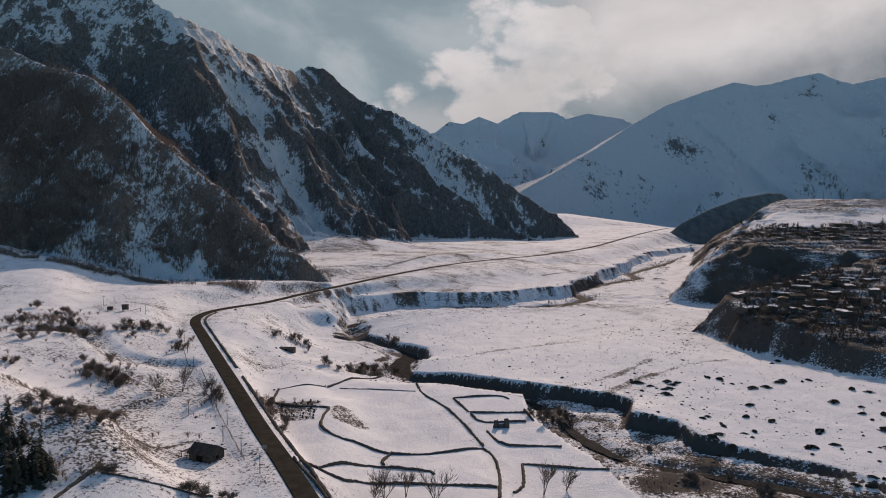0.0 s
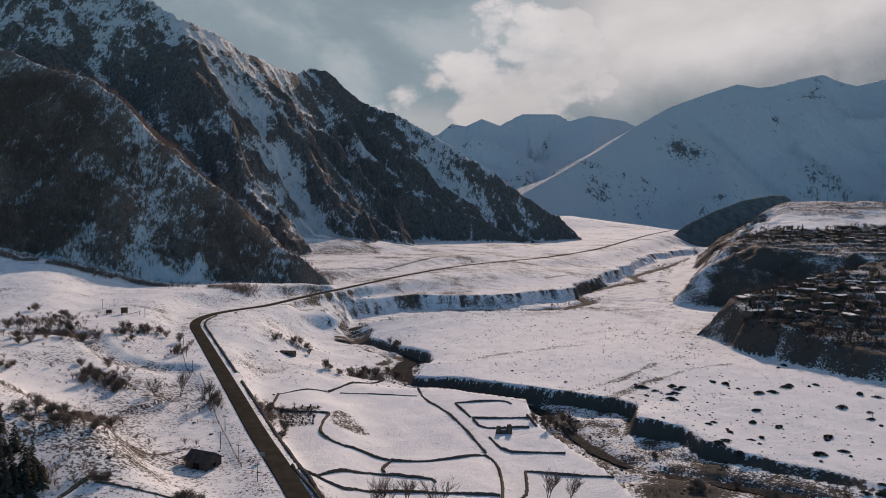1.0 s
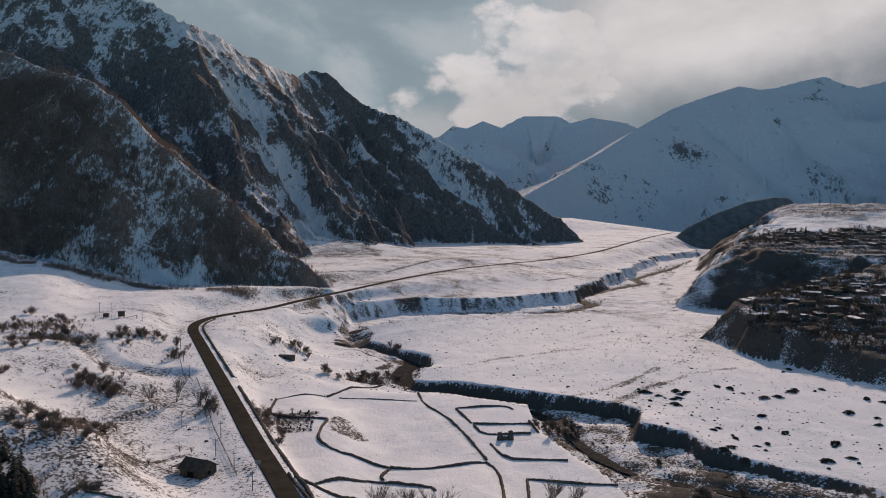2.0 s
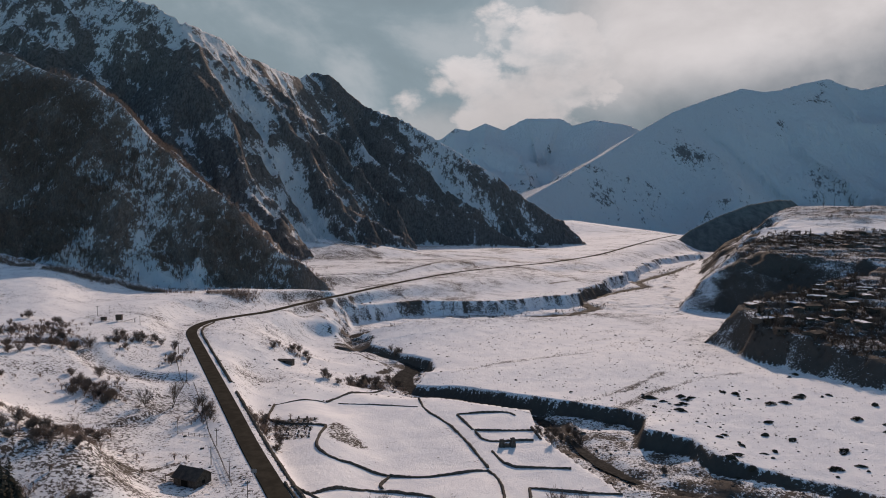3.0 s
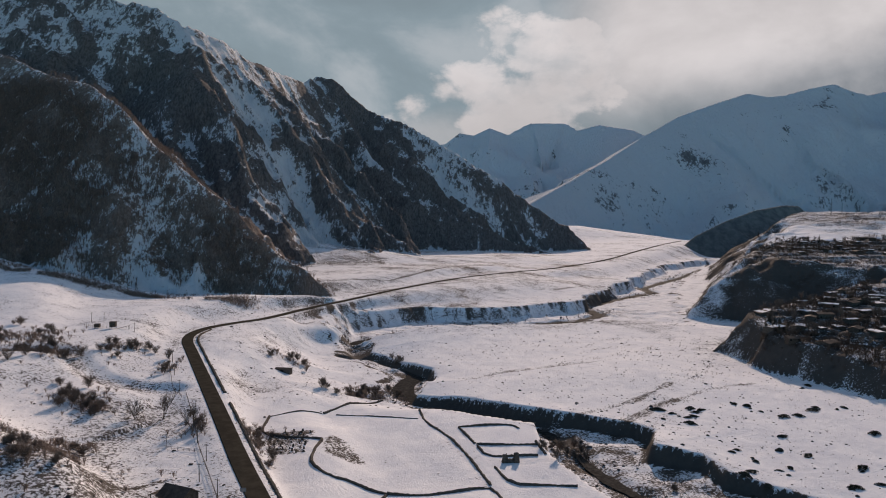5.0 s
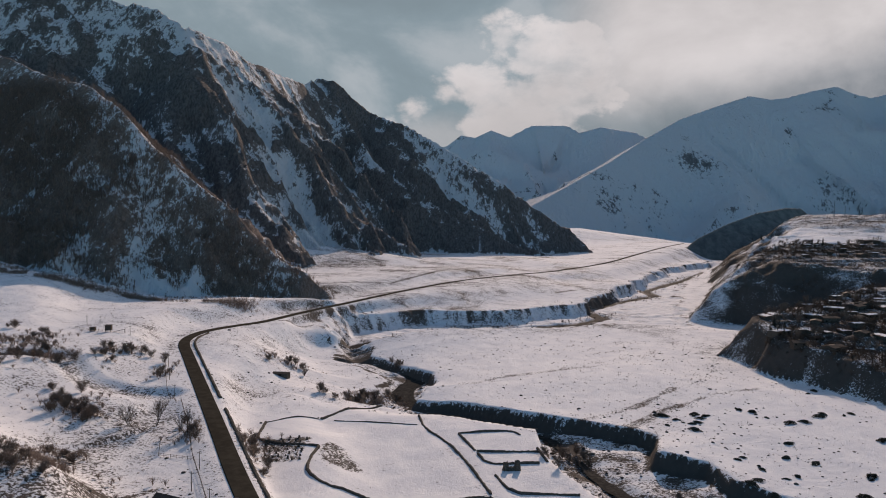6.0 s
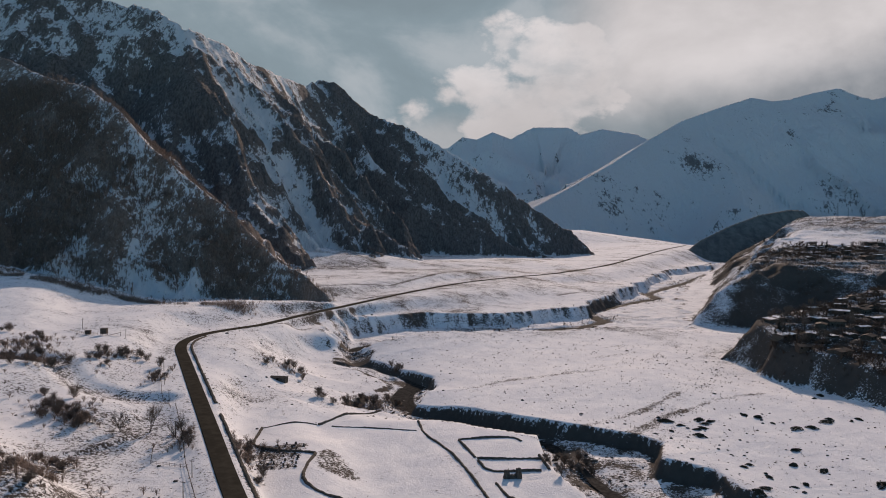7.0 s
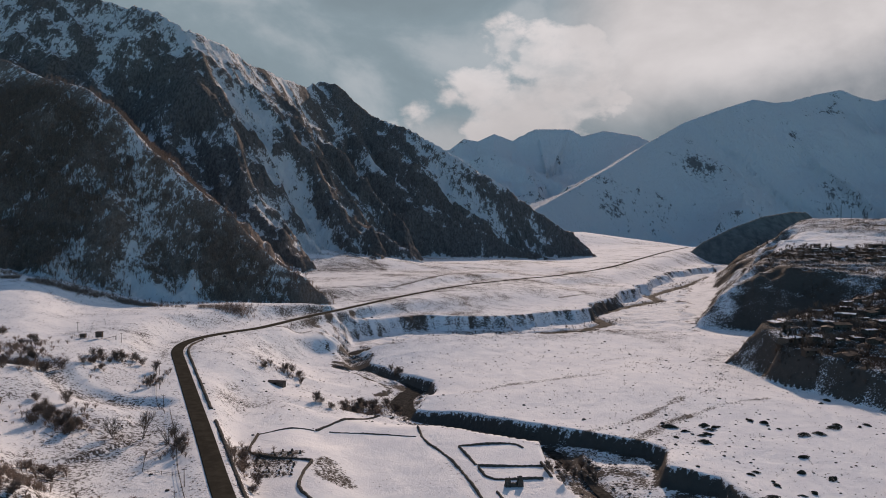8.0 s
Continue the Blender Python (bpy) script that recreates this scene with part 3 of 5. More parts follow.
def side_of(p):
    d = np.gradient(p[:, :2], axis=0)
    d /= np.linalg.norm(d, axis=1)[:, None] + 1e-9
    return np.stack([d[:, 1], -d[:, 0]], -1)


def mesh_from(name, verts, faces, mat, smooth=False):
    me = bpy.data.meshes.new(name)
    me.from_pydata([tuple(map(float, v)) for v in verts], [], faces)
    me.materials.append(mat)
    if smooth:
        me.polygons.foreach_set("use_smooth", np.ones(len(faces), bool))
    me.update()
    return me


def strip(name, line, offsets, mat):
    """A long sheet along a line: offsets are (sideways, up) from its middle."""
    n = side_of(line)
    verts, faces = [], []
    m = len(offsets)
    for i, p in enumerate(line):
        for o, h in offsets:
            verts.append((p[0] + n[i, 0] * o, p[1] + n[i, 1] * o, p[2] + h))
    for i in range(len(line) - 1):
        for j in range(m - 1):
            a = i * m + j
            faces.append((a, a + 1, a + 1 + m, a + m))
    return new(name, mesh_from(name, verts, faces, mat))


road_line = smooth_line(ROAD, 3.0)
road = strip("road", road_line, [(-3.6, -0.5), (-3.2, 0.12), (0, 0.18), (3.2, 0.12), (3.6, -0.5)], M_ASPHALT)
tagged(road, "two-lane asphalt valley road cleared of snow", "road", kind="structure")
river_line = smooth_line(RIVER, 4.0)
wob = np.where(river_line[:, 1] < 400, 2.6, np.where(river_line[:, 1] < 650, 7.0, 6.0)) + 2.4 * fbm(river_line[:, 0], river_line[:, 1], 12, 3, 77)
river_bits = side_of(river_line)
rv, rf = [], []
for i, p in enumerate(river_line):
    for s in (-1, -0.3, 0.3, 1):
        o = s * wob[i]
        rv.append((p[0] + river_bits[i, 0] * o, p[1] + river_bits[i, 1] * o, p[2] - 0.1))
for i in range(len(river_line) - 1):
    for j in range(3):
        a = i * 4 + j
        rf.append((a, a + 1, a + 5, a + 4))
river = tagged(new("water", mesh_from("water", rv, rf, M_WATER, True)), "shallow dark mountain river winding through the snow", "river", kind="structure")


# ---- small builders ----
def put(ob, x, y, turn=0.0, size=1.0, sink=0.0, z=None):
    """Stands a thing on the land."""
    z = float(relief([x], [y])[0] if z is None else z) - sink
    ob.matrix_basis = Matrix.LocRotScale((x, y, z), Euler((0, 0, radians(turn))), (size, size, size))
    return ob


def part(name, bm, mat, parent=None, label=""):
    me = bpy.data.meshes.new(name)
    bm.to_mesh(me)
    bm.free()
    me.materials.append(mat)
    ob = new(name, me)
    if parent:
        ob.parent = parent
    if label:
        tagged(ob, label)
    return ob


def box(bm, lo, hi, taper=0.0):
    x0, y0, z0 = lo
    x1, y1, z1 = hi
    t = taper
    v = [bm.verts.new(p) for p in ((x0, y0, z0), (x1, y0, z0), (x1, y1, z0), (x0, y1, z0),
                                   (x0 + t, y0 + t, z1), (x1 - t, y0 + t, z1), (x1 - t, y1 - t, z1), (x0 + t, y1 - t, z1))]
    for f in ((3, 2, 1, 0), (4, 5, 6, 7), (0, 1, 5, 4), (1, 2, 6, 5), (2, 3, 7, 6), (3, 0, 4, 7)):
        bm.faces.new([v[i] for i in f])


def stick(bm, a, b, ra, rb, sides=4):
    """A tapered limb from a to b."""
    a, b = Vector(a), Vector(b)
    d = (b - a).normalized()
    u = d.orthogonal().normalized()
    w = d.cross(u)
    rings = []
    for p, r in ((a, ra), (b, rb)):
        rings.append([bm.verts.new(p + (u * math.cos(2 * math.pi * i / sides) + w * math.sin(2 * math.pi * i / sides)) * r) for i in range(sides)])
    for i in range(sides):
        j = (i + 1) % sides
        bm.faces.new((rings[0][i], rings[0][j], rings[1][j], rings[1][i]))
    bm.faces.new(rings[1])


M_BARK = plain_material("grey_bark", (0.075, 0.06, 0.048), (0.14, 0.115, 0.095), 2.0)
M_TWIG = plain_material("bare_twigs", (0.11, 0.084, 0.068), (0.23, 0.175, 0.14), 1.0)
M_PALE = plain_material("pale_twigs", (0.08, 0.062, 0.05), (0.14, 0.11, 0.09), 1.0)
M_NEEDLE = plain_material("dark_needles", (0.045, 0.044, 0.034), (0.095, 0.084, 0.064), 1.5)
M_STONE = plain_material("dry_stone", (0.05, 0.043, 0.037), (0.14, 0.12, 0.10), 1.6, bump=0.8)
M_BOARD = plain_material("weathered_boards", (0.05, 0.04, 0.032), (0.12, 0.096, 0.078), 1.3, bump=0.5)
M_PLANK = plain_material("grey_planks", (0.09, 0.08, 0.07), (0.17, 0.15, 0.135), 1.1)
M_SHEET = plain_material("rusty_sheet_roof", (0.05, 0.043, 0.04), (0.11, 0.085, 0.07), 0.7, rough=0.6)
M_SNOWCAP = plain_material("settled_snow", SNOW2, SNOW, 0.8, bump=0.4)
M_STEEL = plain_material("galvanised_steel", (0.16, 0.165, 0.17), (0.25, 0.25, 0.25), 3.0, rough=0.5, metal=0.6)
# near-black paint for the unlit inside of doors and windows, on solid boxes
M_DARK = plain_material("opening_shade", (0.012, 0.011, 0.01), (0.02, 0.018, 0.016), 2.0)


# ---- bare trees ----
def bare_tree(rng, height, spread, twigs, mat=None, stems=1):
    root = new("bare_tree")
    wood, fine = bmesh.new(), bmesh.new()

    def limb(p, d, length, r, depth):
        q = p + d * length
        stick(wood if depth < 2 else fine, p, q, max(r, 0.022), max(r * 0.6, 0.012), 5 if depth == 0 else 3)
        if depth >= 3:
            return
        for _ in range(twigs if depth else twigs + 2):
            f = rng.uniform(0.12 if stems > 3 else 0.3, 1.0)
            side = Vector((rng.gauss(0, 1), rng.gauss(0, 1), rng.gauss(0.15, 0.5))).normalized()
            nd = (d * rng.uniform(0.5, 1.0) + side * spread + Vector((0, 0, 0.15 if stems > 3 else 0.4))).normalized()
            limb(p + d * length * f, nd, length * rng.uniform(0.45, 0.72), r * (0.5 if depth else 0.45), depth + 1)

    for _ in range(stems):
        lean = Vector((rng.gauss(0, 0.1 + 0.06 * stems), rng.gauss(0, 0.1 + 0.06 * stems), 1)).normalized()
        limb(Vector((0, 0, -0.3)), lean, height * 0.46, height * 0.018 / stems ** 0.5, 0)
    part("trunk", wood, M_BARK, root)
    part("crown", fine, mat or M_TWIG, root)
    return root


def conifer(rng, height):
    root = new("conifer")
    wood, leaf = bmesh.new(), bmesh.new()
    stick(wood, (0, 0, -0.4), (0, 0, height * 0.96), height * 0.018, 0.02, 5)
    n = int(height * 13)
    for i in range(n):
        f = (i + rng.random()) / n
        z = height * (0.10 + 0.9 * f)
        r = height * 0.25 * (1 - f) ** 0.65 * rng.uniform(0.6, 1.15) + 0.12
        a = rng.uniform(0, 6.283)
        tip = Vector((math.cos(a) * r, math.sin(a) * r, z - r * rng.uniform(0.15, 0.5)))
        base = Vector((0, 0, z))
        side = Vector((-math.sin(a), math.cos(a), 0)) * r * 0.28
        mid = base.lerp(tip, 0.6) + Vector((0, 0, 0.05 * r))
        for up in (0.0, 0.12 * r):
            o = Vector((0, 0, up))
            leaf.faces.new([leaf.verts.new(p) for p in (base + o, mid + side + o * 0.4, tip, mid - side - o * 0.4)])
    part("trunk", wood, M_BARK, root)
    part("crown", leaf, M_NEEDLE, root)
    return root


def low_shrub(rng, width, height):
    """A cushion of twigs and small leaves."""
    root = new("juniper_shrub")
    twig, leaf = bmesh.new(), bmesh.new()
    for _ in range(26):
        a, r = rng.uniform(0, 6.283), width * 0.5 * math.sqrt(rng.random())
        h = height * (1 - (2 * r / width) ** 2 * 0.75)
        stick(twig, (math.cos(a) * r * 0.5, math.sin(a) * r * 0.3, -0.15), (math.cos(a) * r, math.sin(a) * r * 0.62, h), 0.05, 0.02, 3)
    phase, lobes = rng.uniform(0, 6.283), rng.choice((2, 3, 4))
    for _ in range(420):
        a = rng.uniform(0, 6.283)
        r = width * 0.5 * math.sqrt(rng.random()) * (0.75 + 0.3 * math.sin(lobes * a + phase))
        h = height * (1 - (2 * r / width) ** 2 * 0.8) * rng.uniform(0.25, 1.1)
        c = Vector((math.cos(a) * r, math.sin(a) * r * 0.62, max(h, 0.05)))
        u = Vector((rng.gauss(0, 1), rng.gauss(0, 1), rng.gauss(0, 0.7))).normalized() * rng.uniform(0.2, 0.5)
        w = u.orthogonal().normalized() * rng.uniform(0.12, 0.3)
        leaf.faces.new([leaf.verts.new(p) for p in (c - u, c + w, c + u, c - w)])
    part("stems", twig, M_TWIG, root)
    part("crown", leaf, M_NEEDLE, root)
    return root


def group_of(protos, spots, label, category, group, sizes=(0.8, 1.2), seed=5, sink=0.05):
    """The prototypes stand at the first spots, copies of them at the rest."""
    rng = random.Random(seed)
    heights = relief([p[0] for p in spots], [p[1] for p in spots])
    for i, (x, y) in enumerate(spots):
        p = protos[i % len(protos)]
        ob = p if i < len(protos) else copy_thing(p, Matrix())
        put(ob, x, y, rng.uniform(0, 360), rng.uniform(*sizes), sink, heights[i])
        tagged(ob, label, category, group)


def thicken(spots, k, reach, seed):
    """Each spot and k more close by."""
    r = random.Random(seed)
    return [q for p in spots for q in [p] + [(p[0] + r.gauss(0, reach), p[1] + r.gauss(0, reach)) for _ in range(k)]]


rng = random.Random(11)
TALL = [bare_tree(rng, 11.6, 0.55, 5, M_PALE, 3), bare_tree(rng, 10.9, 0.5, 5, M_PALE, 4), bare_tree(rng, 12.3, 0.5, 6, M_TWIG, 2)]
group_of(TALL, [(-22.2, 221.3), (-25.2, 219.0), (-15.4, 223.2), (-5.8, 215.6), (38.9, 239.3), (-120.6, 315.2), (-103.7, 303.5), (-130.3, 311.7), (30.5, 234.3)],
         "tall leafless tree with fine grey-brown twigs", "tree", "leafless trees", (1.0, 1.3), 3)
BUSHY = [bare_tree(rng, 7.4, 0.75, 6, M_TWIG, 4), bare_tree(rng, 6.4, 0.8, 6, M_TWIG, 5), bare_tree(rng, 5.8, 0.8, 6, M_TWIG, 5)]
group_of(BUSHY, thicken([(-177.1, 342.1), (-169.7, 335.2), (-163.0, 328.2), (-156.3, 321.7), (-151.9, 319.2), (-147.0, 315.6), (-167.7, 328.3), (-152.8, 313.0), (-145.8, 309.5), (-157.8, 315.6), (-237.7, 431.3), (-220.3, 405.9), (-211.5, 396.1), (-208.3, 393.5), (-213.3, 389.8), (-207.1, 367.0), (-200.1, 384.4), (-225.1, 389.9), (-208.3, 354.5), (-195.3, 379.5), (-223.4, 368.3), (-245.0, 397.4), (-252.3, 424.0), (-259.1, 449.1), (-241.7, 447.0), (-183.7, 413.1), (-181.5, 415.7), (-180.7, 421.6), (-180.2, 427.1), (-185.5, 403.9), (-186.9, 399.9), (-175.4, 433.9)], 1, 4.0, 41),
         "leafless brown bush standing in the snow", "bush", "bushes by the gully", (0.6, 1.3), 4)
BUSHY2 = [bare_tree(rng, 6.7, 0.8, 6, M_TWIG, 4), bare_tree(rng, 5.8, 0.9, 6, M_TWIG, 5)]
group_of(BUSHY2, thicken([(-159.0, 418.7), (-153.1, 402.4), (-148.4, 387.5), (-106.5, 486.9), (-102.8, 487.5), (-97.8, 483.2), (-94.0, 471.2), (-115.1, 471.3), (-73.5, 421.3), (-71.4, 420.3), (-74.3, 418.0), (-65.3, 415.4), (-60.9, 431.1), (-56.6, 440.7), (-52.0, 449.8), (-47.2, 458.9), (-41.6, 461.8), (-56.5, 451.8), (-48.1, 446.6), (-35.2, 453.7), (-43.5, 534.7), (-40.0, 532.5), (-46.5, 541.0), (-79.6, 310.3), (-82.6, 318.4), (-75.9, 298.7), (-66.8, 283.3), (-66.6, 274.5), (-98.2, 296.7), (-102.5, 304.1), (-110.2, 317.4), (43.7, 352.9), (46.6, 347.5), (50.0, 347.7), (54.0, 356.1), (55.7, 348.7), (40.2, 310.9), (36.3, 324.8), (57.5, 342.6)], 0, 3.5, 42),
         "leafless dark bush beside the stream", "bush", "bushes by the river", (0.75, 1.35), 6)
BUSHY3 = [bare_tree(rng, 5.4, 0.9, 6, M_TWIG, 5), bare_tree(rng, 4.5, 0.9, 6, M_TWIG, 6)]
group_of(BUSHY3, thicken([(-99.0, 192.0), (-97.4, 192.6), (-95.7, 193.1), (-76.2, 195.2), (-75.1, 194.7), (-66.4, 197.4), (-70.8, 193.6), (-63.7, 196.3), (-132.2, 216.1), (-128.0, 212.3), (-196.9, 315.6), (-199.8, 316.2), (-197.6, 320.2), (-128.1, 224.3), (-125.2, 225.6), (-122.7, 228.7), (-140.5, 274.4), (-135.1, 274.1), (-128.8, 267.4), (-111.9, 219.2), (-119.1, 217.3), (-122.9, 217.8), (-132.8, 224.6), (91.0, 268.0), (92.2, 265.1), (88.0, 265.1), (114.7, 256.0), (115.8, 253.8), (110.7, 251.7), (84.3, 300.7), (107.3, 272.1)], 0, 4.5, 43),
         "low leafless shrub with tangled dark twigs", "bush", "shrubs on the slope", (0.7, 1.35), 7)
FIRS = [conifer(rng, 11.0), conifer(rng, 9.0), conifer(rng, 7.5)]
group_of(FIRS, thicken([(-119.5, 181.7), (-118.6, 184.3), (-117.8, 186.6), (-122.4, 188.8), (-121.2, 191.1), (-116.9, 188.3), (-113.5, 185.6), (-111.6, 185.4), (-112.0, 188.5), (-128.1, 195.4), (-126.4, 196.9), (-118.7, 193.3), (-115.3, 191.2), (-109.4, 185.3), (-114.7, 182.7), (-115.7, 180.2), (-111.7, 182.8), (-118.5, 179.3), (-124.5, 198.6), (-129.2, 199.6)], 0, 3.0, 44),
         "dark evergreen conifer on the snowy slope", "tree", "conifers on the slope", (0.7, 1.15), 8, 0.2)
MATS = [low_shrub(rng, 9.5, 1.4), low_shrub(rng, 7.5, 1.3), low_shrub(rng, 6.0, 1.2), low_shrub(rng, 8.5, 1.1), low_shrub(rng, 5.0, 1.3)]
group_of(MATS, thicken([(122.0, 394.8), (114.9, 385.2), (148.7, 356.7), (147.4, 411.4), (156.2, 398.1), (163.7, 388.6), (199.9, 448.2), (123.8, 326.2), (111.7, 302.4), (129.5, 313.1), (116.1, 307.9), (162.9, 314.1), (181.5, 312.5), (149.1, 295.8), (163.0, 300.8), (203.2, 353.8), (197.8, 343.0), (207.2, 341.0), (195.0, 319.6), (126.7, 399.9), (101.8, 381.7), (108.7, 391.7), (111.2, 387.2), (121.1, 336.4), (149.6, 331.9), (183.4, 400.1), (197.1, 402.4), (215.2, 384.5), (150.7, 261.7), (159.1, 265.5)], 1, 6.0, 45),
         "flat dark juniper cushion in the snow", "shrub", "juniper shrubs on the flat", (0.4, 1.1), 9)


# ---- stuff: what nobody could count ----
def sprig(rng, n, height, spread):
    """Vertices and triangles of one small leafless plant: a few thin limbs from one foot."""
    v, f = [], []
    for i in range(n):
        a = rng.uniform(0, 6.283)
        out = spread * rng.uniform(0.15, 1.0) if i else 0.0
        z0 = height * rng.uniform(0.0, 0.45) if i else 0.0
        z1 = height * rng.uniform(0.55, 1.0) if i else height
        base = np.array([0.0, 0.0, z0])
        tip = np.array([math.cos(a) * out, math.sin(a) * out, z1])
        r = height * (0.020 if i else 0.028)
        b = len(v)
        for k in range(3):
            t = 2.1 * k + a
            v.append(base + np.array([math.cos(t), math.sin(t), 0]) * r)
        v.append(tip)
        f += [(b, b + 1, b + 3), (b + 1, b + 2, b + 3), (b + 2, b, b + 3)]
        # a twig fan near the tip
        for k in range(2):
            m = base + (tip - base) * rng.uniform(0.4, 0.8)
            t = rng.uniform(0, 6.283)
            e = m + np.array([math.cos(t), math.sin(t), 0.9]) * height * 0.22
            b = len(v)
            w = np.array([-math.sin(t), math.cos(t), 0.2]) * height * 0.022
            v += [m - w, m + w, e]
            f.append((b, b + 1, b + 2))
    return np.array(v), np.array(f)


def scatter(name, protos, xy, sizes, mat, seed, sink=0.1):
    r = np.random.RandomState(seed)
    z = relief(xy[:, 0], xy[:, 1]) - sink
    verts, tris, base = [], [], 0
    pick = r.randint(0, len(protos), len(xy))
    for k, (pv, pf) in enumerate(protos):
        m = np.where(pick == k)[0]
        if not len(m):
            continue
        a = r.uniform(0, 6.283, len(m))
        s = sizes[m]
        c, d = np.cos(a)[:, None], np.sin(a)[:, None]
        X = (pv[None, :, 0] * c - pv[None, :, 1] * d) * s[:, None] + xy[m, 0][:, None]
        Y = (pv[None, :, 0] * d + pv[None, :, 1] * c) * s[:, None] + xy[m, 1][:, None]
        Z = pv[None, :, 2] * s[:, None] + z[m][:, None]
        verts.append(np.stack([X, Y, Z], -1).reshape(-1, 3))
        t = pf[None] + (np.arange(len(m)) * len(pv))[:, None, None] + base
        tris.append(t.reshape(-1, 3))
        base += len(m) * len(pv)
    v, t = np.concatenate(verts), np.concatenate(tris)
    me = bpy.data.meshes.new(name)
    me.vertices.add(len(v))
    me.vertices.foreach_set("co", v.astype(np.float32).ravel())
    me.loops.add(len(t) * 3)
    me.loops.foreach_set("vertex_index", t.ravel().astype(np.int32))
    me.polygons.add(len(t))
    me.polygons.foreach_set("loop_start", np.arange(0, len(t) * 3, 3, dtype=np.int32))
    me.update(calc_edges=True)
    me.materials.append(mat)
    return new(name, me)


def twig_material(name, a, b):
    k = Mat(name, 0.9)
    k.color(k.mix(k.island(), a, b))
    return k.m


M_WOOD = twig_material("leafless_wood", (0.14, 0.108, 0.09), (0.32, 0.245, 0.20))
M_SCRUB = twig_material("dark_scrub", (0.05, 0.04, 0.033), (0.13, 0.10, 0.08))
M_TUSSOCK = twig_material("dry_tussock", (0.045, 0.034, 0.024), (0.12, 0.09, 0.055))
M_ROCKS = twig_material("field_stone", (0.05, 0.045, 0.042), (0.13, 0.115, 0.10))
rs = np.random.RandomState(21)
rng = random.Random(31)
TREES = [sprig(rng, 9, 1.0, 0.34) for _ in range(6)]
SHRUBS = [sprig(rng, 9, 1.0, 0.9) for _ in range(6)]

# wood on the spur
n = 46000
xy = np.stack([rs.uniform(-560, -110, n), rs.uniform(540, 900, n)], -1)
z, kind, bare = relief(xy[:, 0], xy[:, 1], True)
dens = sstep(bare, 0.05, 0.34) * (0.3 + 0.65 * sstep(fbm(xy[:, 0], xy[:, 1], 45, 3, 5), -0.3, 0.25))
crest = along(xy[:, 0], xy[:, 1], CRESTS["spur"][0])[0]
keep = (kind == 1) & (rs.rand(n) < dens * (0.25 + 0.75 * sstep(crest, 8, 26)))
xy = xy[keep]
tagged(scatter("mountain_wood", TREES, xy, rs.uniform(4.0, 8.5, len(xy)), M_WOOD, 1), "leafless brown trees covering the mountain spur", "trees", kind="stuff")

# thicket along the foot of the spur
FOOT = [(-400.7, 599.7), (-369.1, 609.3), (-312.5, 591.5), (-283.2, 629.3), (-240.4, 620.0), (-187.4, 604.6), (-174.9, 628.1)]
line = smooth_line([(*p, 0) for p in FOOT], 1.0)
n = 3600
pick = line[rs.randint(0, len(line), n)]
xy = pick[:, :2] + np.stack([rs.normal(0, 5, n), rs.gamma(1.6, 9.0, n) - 4], -1)
xy = xy[fbm(xy[:, 0], xy[:, 1], 20, 3, 14) > -0.22]
n = len(xy)
tagged(scatter("thicket", SHRUBS, xy, rs.uniform(1.6, 3.6, n), M_WOOD, 2), "dense leafless thicket along the mountain foot", "bushes", kind="stuff")

# scrub on the gravel by the river
n = 11000
xy = np.stack([rs.uniform(-90, 260, n), rs.uniform(190, 520, n)], -1)
s = inside(xy[:, 0], xy[:, 1], FLOOD)
keep = (s > 1.5) & (along(xy[:, 0], xy[:, 1], RIVER)[0] > 4) & (fbm(xy[:, 0], xy[:, 1], 22, 3, 16) > -0.02)
xy = xy[keep]
tagged(scatter("river_scrub", SHRUBS, xy, rs.uniform(0.6, 2.2, len(xy)), M_SCRUB, 6), "low leafless scrub on the snowy gravel beside the river", "bushes", kind="stuff")

# thin brush filling the clumps on the west side
CLUMPS = [(-215, 385, 17, 16), (-240, 425, 14, 16), (-195, 380, 12, 8), (-160, 325, 11, 9), (-150, 315, 8, 6), (-182, 415, 5, 14), (-125, 222, 12, 7), (-137, 272, 8, 6),
          (-198, 317, 8, 5), (-118, 189, 9, 8), (-126, 200, 6, 6), (-104, 305, 5, 9), (-150, 395, 4, 14), (-80, 312, 7, 9), (-50, 440, 12, 12), (-105, 485, 9, 7), (-130, 250, 16, 12), (-75, 295, 6, 6)]
bits = []
for cx, cy, sx, sy in CLUMPS:
    m = int(sx * sy * 1.1) + 20
    bits.append(np.stack([rs.normal(cx, sx * 0.7, m), rs.normal(cy, sy * 0.7, m)], -1))
xy = np.concatenate(bits)
xy = xy[(fbm(xy[:, 0], xy[:, 1], 9, 3, 17) > -0.15) & (along(xy[:, 0], xy[:, 1], ROAD)[0] > 6)]
BRUSH = [sprig(rng, 22, 1.0, 0.75) for _ in range(6)]
tagged(scatter("brush", BRUSH, xy, rs.uniform(0.8, 3.4, len(xy)), M_WOOD, 8), "reddish-brown leafless brush in clumps on the snow", "bushes", kind="stuff")

# tussocks and dead stalks sticking out of the snow
n = 90000
xy = np.stack([rs.uniform(-330, 330, n), rs.uniform(150, 1200, n)], -1)
z, kind, bare = relief(xy[:, 0], xy[:, 1], True)
dens = sstep(bare, 0.04, 0.36) * 0.6 * sstep(fbm(xy[:, 0], xy[:, 1], 16, 3, 6), -0.05, 0.35)
droad, _ = along(xy[:, 0], xy[:, 1], ROAD)
driver, _ = along(xy[:, 0], xy[:, 1], RIVER)
bank = (inside(xy[:, 0], xy[:, 1], FLOOD) > -4) & (xy[:, 1] > 540)
